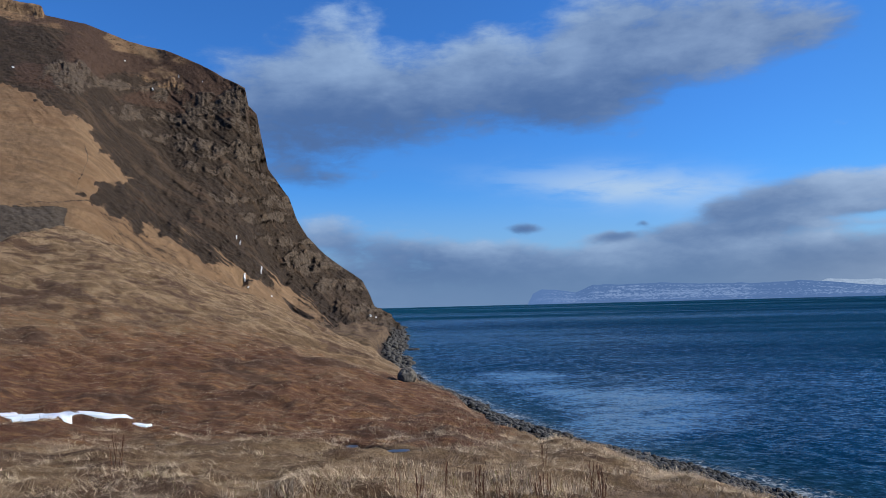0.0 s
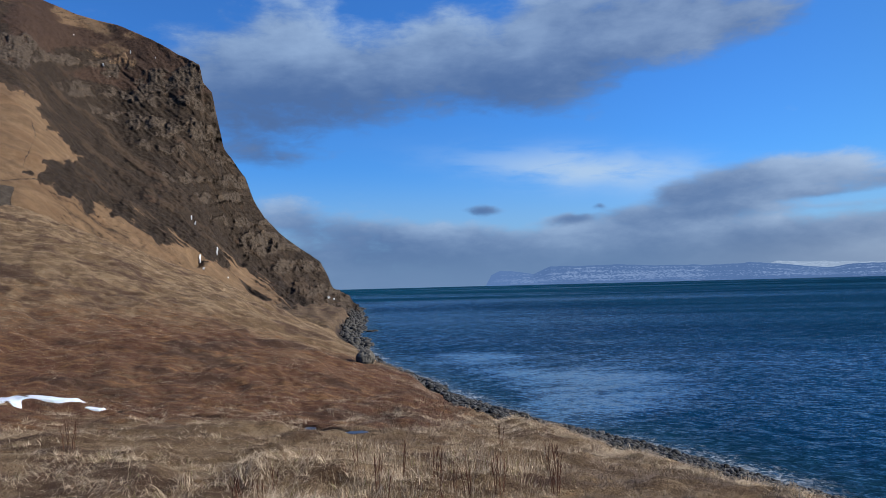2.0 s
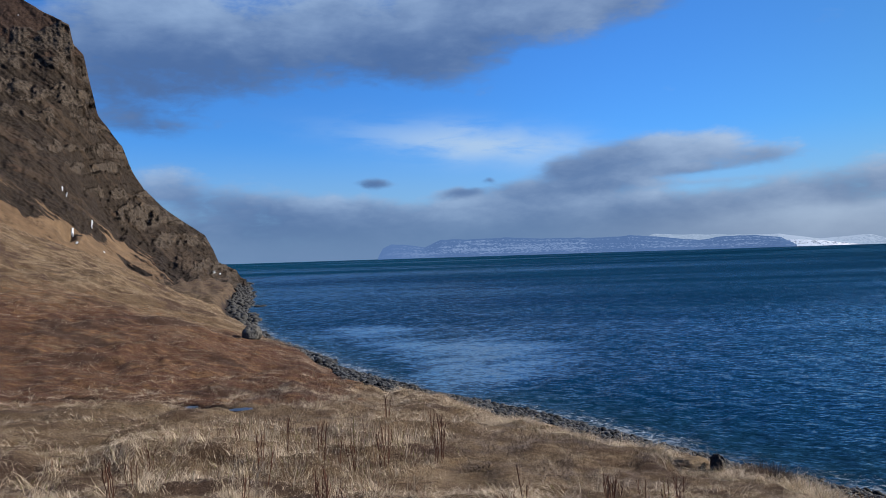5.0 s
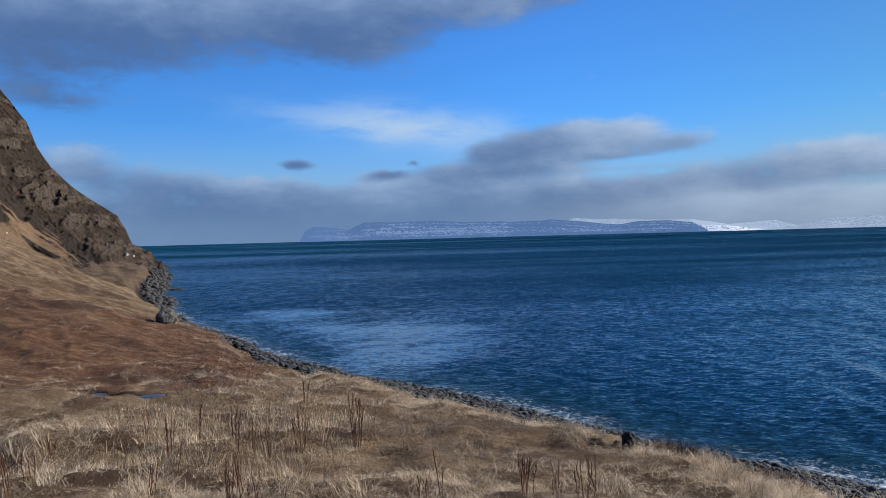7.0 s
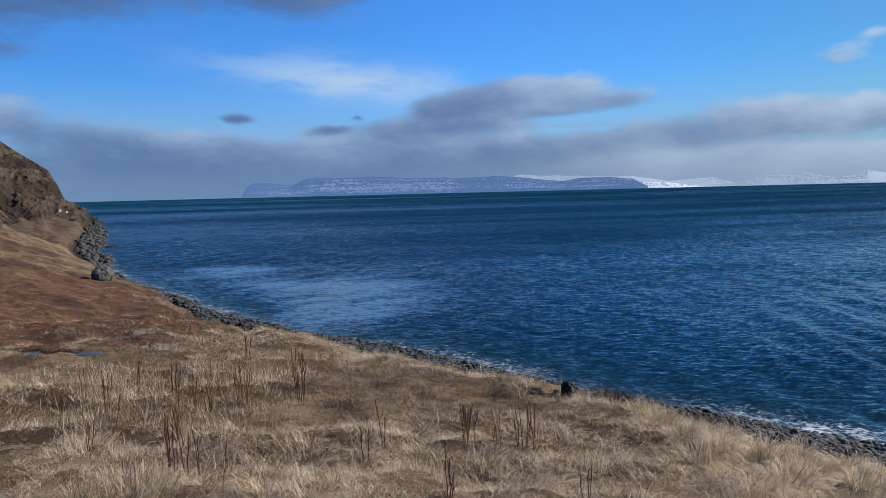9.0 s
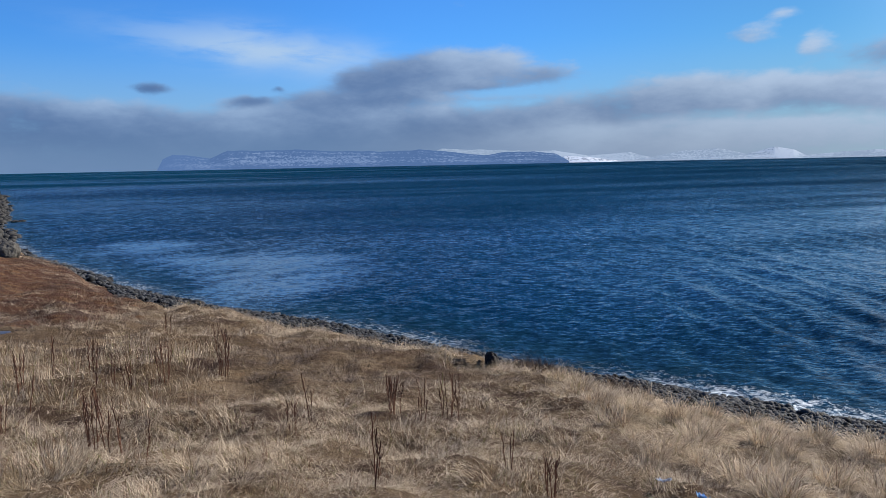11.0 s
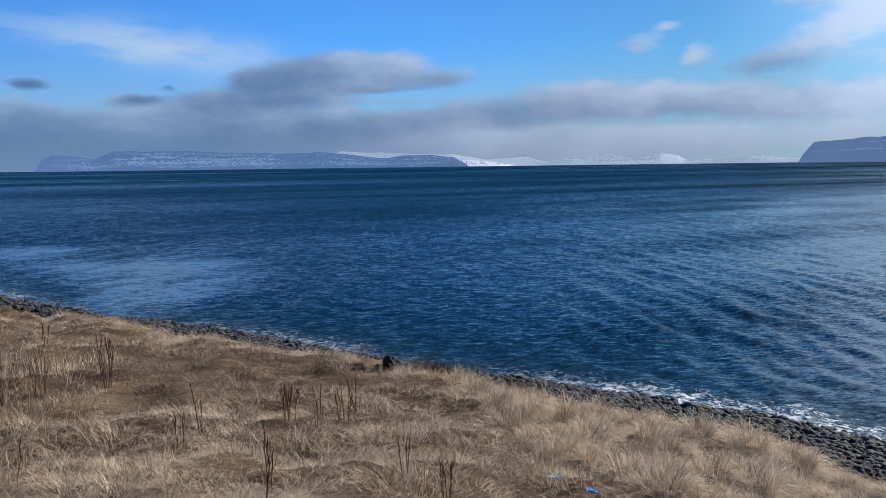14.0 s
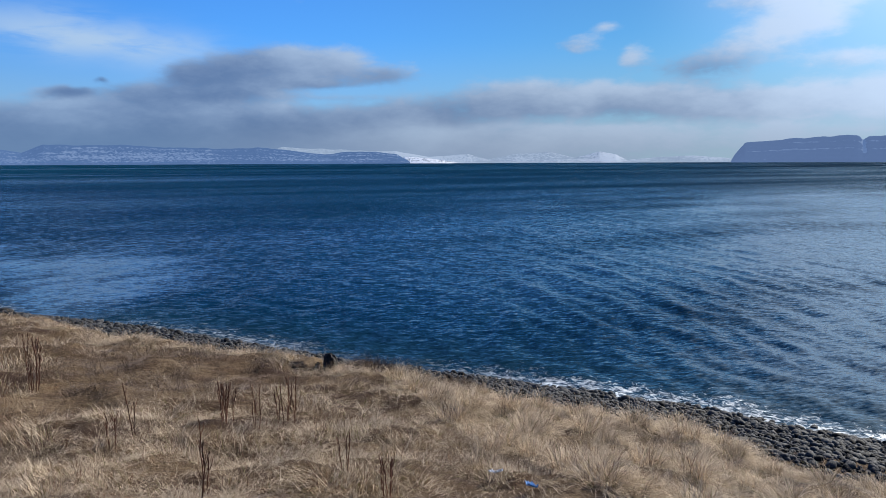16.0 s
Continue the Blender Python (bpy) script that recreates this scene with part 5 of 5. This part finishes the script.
def patch(name, label, category, az, r, wide, deep, thick, mat, seed, turn=0.0, ragged=0.5, level=None):
    """A thin sheet with a ragged outline and rounded rim, lying on the ground."""
    cx, cy = polar(az, r)
    n, rings = 72, 9
    pts, faces = [], []
    a = np.linspace(0, 2 * math.pi, n, endpoint=False)
    edge = 1 + ragged * fbm(np.cos(a) * 2.6 + seed, np.sin(a) * 2.6, 0, 4, seed, 0.65)
    ang = radians(turn - az)
    level_of = float(np.mean(land_z(cx + np.cos(a) * wide * 0.25, cy + np.sin(a) * deep * 0.25)))
    for k in range(rings + 1):
        q = k / rings
        lx, ly = np.cos(a) * edge * q * wide / 2, np.sin(a) * edge * q * deep / 2
        x, y = cx + lx * math.cos(ang) - ly * math.sin(ang), cy + lx * math.sin(ang) + ly * math.cos(ang)
        lift = thick * math.sqrt(max(1 - q ** 4, 0)) if k < rings else -0.06
        bed = 0.55 * land_z(x, y) + 0.45 * level_of if level is None else np.full_like(x, level)
        pts.append(np.stack([x, y, bed + lift + (0.03 if k < rings else 0)], -1))
    pts = np.concatenate(pts)
    for k in range(rings):
        for j in range(n):
            faces.append((k * n + j, k * n + (j + 1) % n, (k + 1) * n + (j + 1) % n, (k + 1) * n + j))
    ob = surface(name, pts, np.array(faces)[:, ::-1], mat)
    return tagged(ob, label, category)


patch("snow_patch", "melting white snow patch in a hollow of the meadow", "snow", -27.4, 26.8, 3.8, 2.6, 0.04, SNOW, 3, 4, 0.8)
patch("snow_patch", "thin strip of snow beside a larger snow patch", "snow", -28.9, 29.6, 1.3, 0.8, 0.03, SNOW, 17, 4, 0.6)
patch("snow_patch", "small remnant of snow in dry grass", "snow", -22.0, 25.2, 0.6, 0.3, 0.006, SNOW, 8, 0, 0.5)
patch("snow_patch", "melting white snow patch in a hollow of the meadow", "snow", -31.2, 29.4, 2.0, 1.8, 0.04, SNOW, 14, 0, 0.6)
for az, wide, seed in ((-15.3, 0.9, 4), (-11.3, 1.5, 6), (-3.9, 0.7, 9), (-7.6, 0.6, 11)):
    r = float(np.interp(az, STREAM_AZ, STREAM_R))
    patch("meltwater_pool", "shallow icy pool of a meadow stream", "pool", az, r, wide, 0.5, 0.01, ICE, seed, 4, 0.5, settle(*polar(az, r)) + 0.08)

hill_ob = bpy.data.objects["hill"]
bpy.context.view_layer.update()


def ice_fall(az, el, wide, tall, seed):
    """A frozen trickle that hangs down the rock face."""
    eye, way = Vector((0, 0, EYE_Z)), direction(az, el)
    hit, at, _, _ = hill_ob.ray_cast(eye, way)
    if not hit:
        return
    side = Vector((math.cos(radians(az)), -math.sin(radians(az)), 0))
    bm = bmesh.new()
    rows, cols = 14, 9
    grid = []
    for i in range(rows + 1):
        t = i / rows
        row = []
        drift = wide * 0.5 * noise.noise(Vector((seed * 3.3, t * 2.2, 0)))
        w = wide * (0.35 + 0.65 * math.sin(math.pi * (0.1 + 0.85 * t)) ** 0.7) * (1 + 0.5 * noise.noise(Vector((seed, t * 6, 4))))
        for j in range(cols + 1):
            q = j / cols - 0.5
            p = at + side * (q * w + drift) + Vector((0, 0, tall * (0.5 - t)))
            ok, spot, _, _ = hill_ob.ray_cast(eye, (p - eye).normalized())
            base = spot if ok and (spot - at).length < 9 else p
            puff = 0.5 * math.sqrt(max(1 - (2 * q) ** 2, 0)) + 0.25 * noise.noise(Vector((q * 9, t * 7, seed)))
            row.append(bm.verts.new(base - (base - eye).normalized() * (puff if 0 < i < rows and 0 < j < cols else -0.4)))
        grid.append(row)
    for a, b in zip(grid, grid[1:]):
        for j in range(cols):
            bm.faces.new((a[j], a[j + 1], b[j + 1], b[j]))
    me = bpy.data.meshes.new("ice_fall")
    bm.to_mesh(me)
    bm.free()
    me.materials.append(GREY_ICE)
    tagged(new("ice_fall", me), "frozen white trickle of ice on the cliff face", "ice", "ice on the cliff")


for k, (az, el, w, h) in enumerate(((-14.95, 2.45, 1.0, 3.2), (-13.75, 3.0, 0.9, 3.4), (-15.5, 5.45, 0.8, 1.8), (-15.25, 5.05, 0.7, 1.8), (-21.35, 15.85, 1.3, 1.9), (-19.55, 16.85, 0.8, 2.4),
                                    (-5.7, -0.62, 1.8, 1.2), (-5.3, -0.75, 1.2, 0.8), (-17.9, 16.6, 0.7, 1.2), (-14.7, 1.75, 1.0, 0.7), (-13.0, 1.05, 0.6, 0.5), (-20.9, 15.1, 0.6, 0.8), (-30.2, 16.4, 1.6, 0.8), (-23.2, 17.6, 1.4, 0.6))):
    ice_fall(az, el, w * 0.45, h * 0.6, k + 1)

# ---- litter ----
BLUE = plain("blue_foil", (0.04, 0.2, 0.5), (0.35, 0.6, 0.85), 25.0, 0.3, 0.5, 0.004)
WHITE = plain("white_plastic", (0.55, 0.57, 0.6), (0.85, 0.86, 0.88), 25.0, 0.4, 0.5, 0.004)


def wrapper(label, az, r, size, mat, seed):
    bm = bmesh.new()
    bmesh.ops.create_grid(bm, x_segments=16, y_segments=12, size=0.5)
    for v in bm.verts:
        q = noise.noise(v.co * 4 + Vector((seed, 0, 0))), noise.noise(v.co * 9 + Vector((0, seed, 0)))
        v.co = Vector((v.co.x * size * (1 + 0.4 * q[1]), v.co.y * size * 0.7, (0.3 * abs(q[0]) + 0.12 * q[1] + 0.25 * abs(v.co.x)) * size))
    me = bpy.data.meshes.new("wrapper")
    bm.to_mesh(me)
    bm.free()
    me.materials.append(mat)
    ob = new("wrapper", me)
    x, y = polar(az, r)
    ob.location, ob.rotation_euler = (x, y, settle(x, y) + 0.10), (0.3, 0.2, seed)
    ob.modifiers.new("thickness", "SOLIDIFY").thickness = 0.002
    tagged(ob, label, "litter")


wrapper("crumpled blue and white foil wrapper in the grass", 48.0, 7.45, 0.15, BLUE, 1.0)
wrapper("crumpled white plastic wrapper in the grass", 45.2, 7.85, 0.13, WHITE, 2.0)
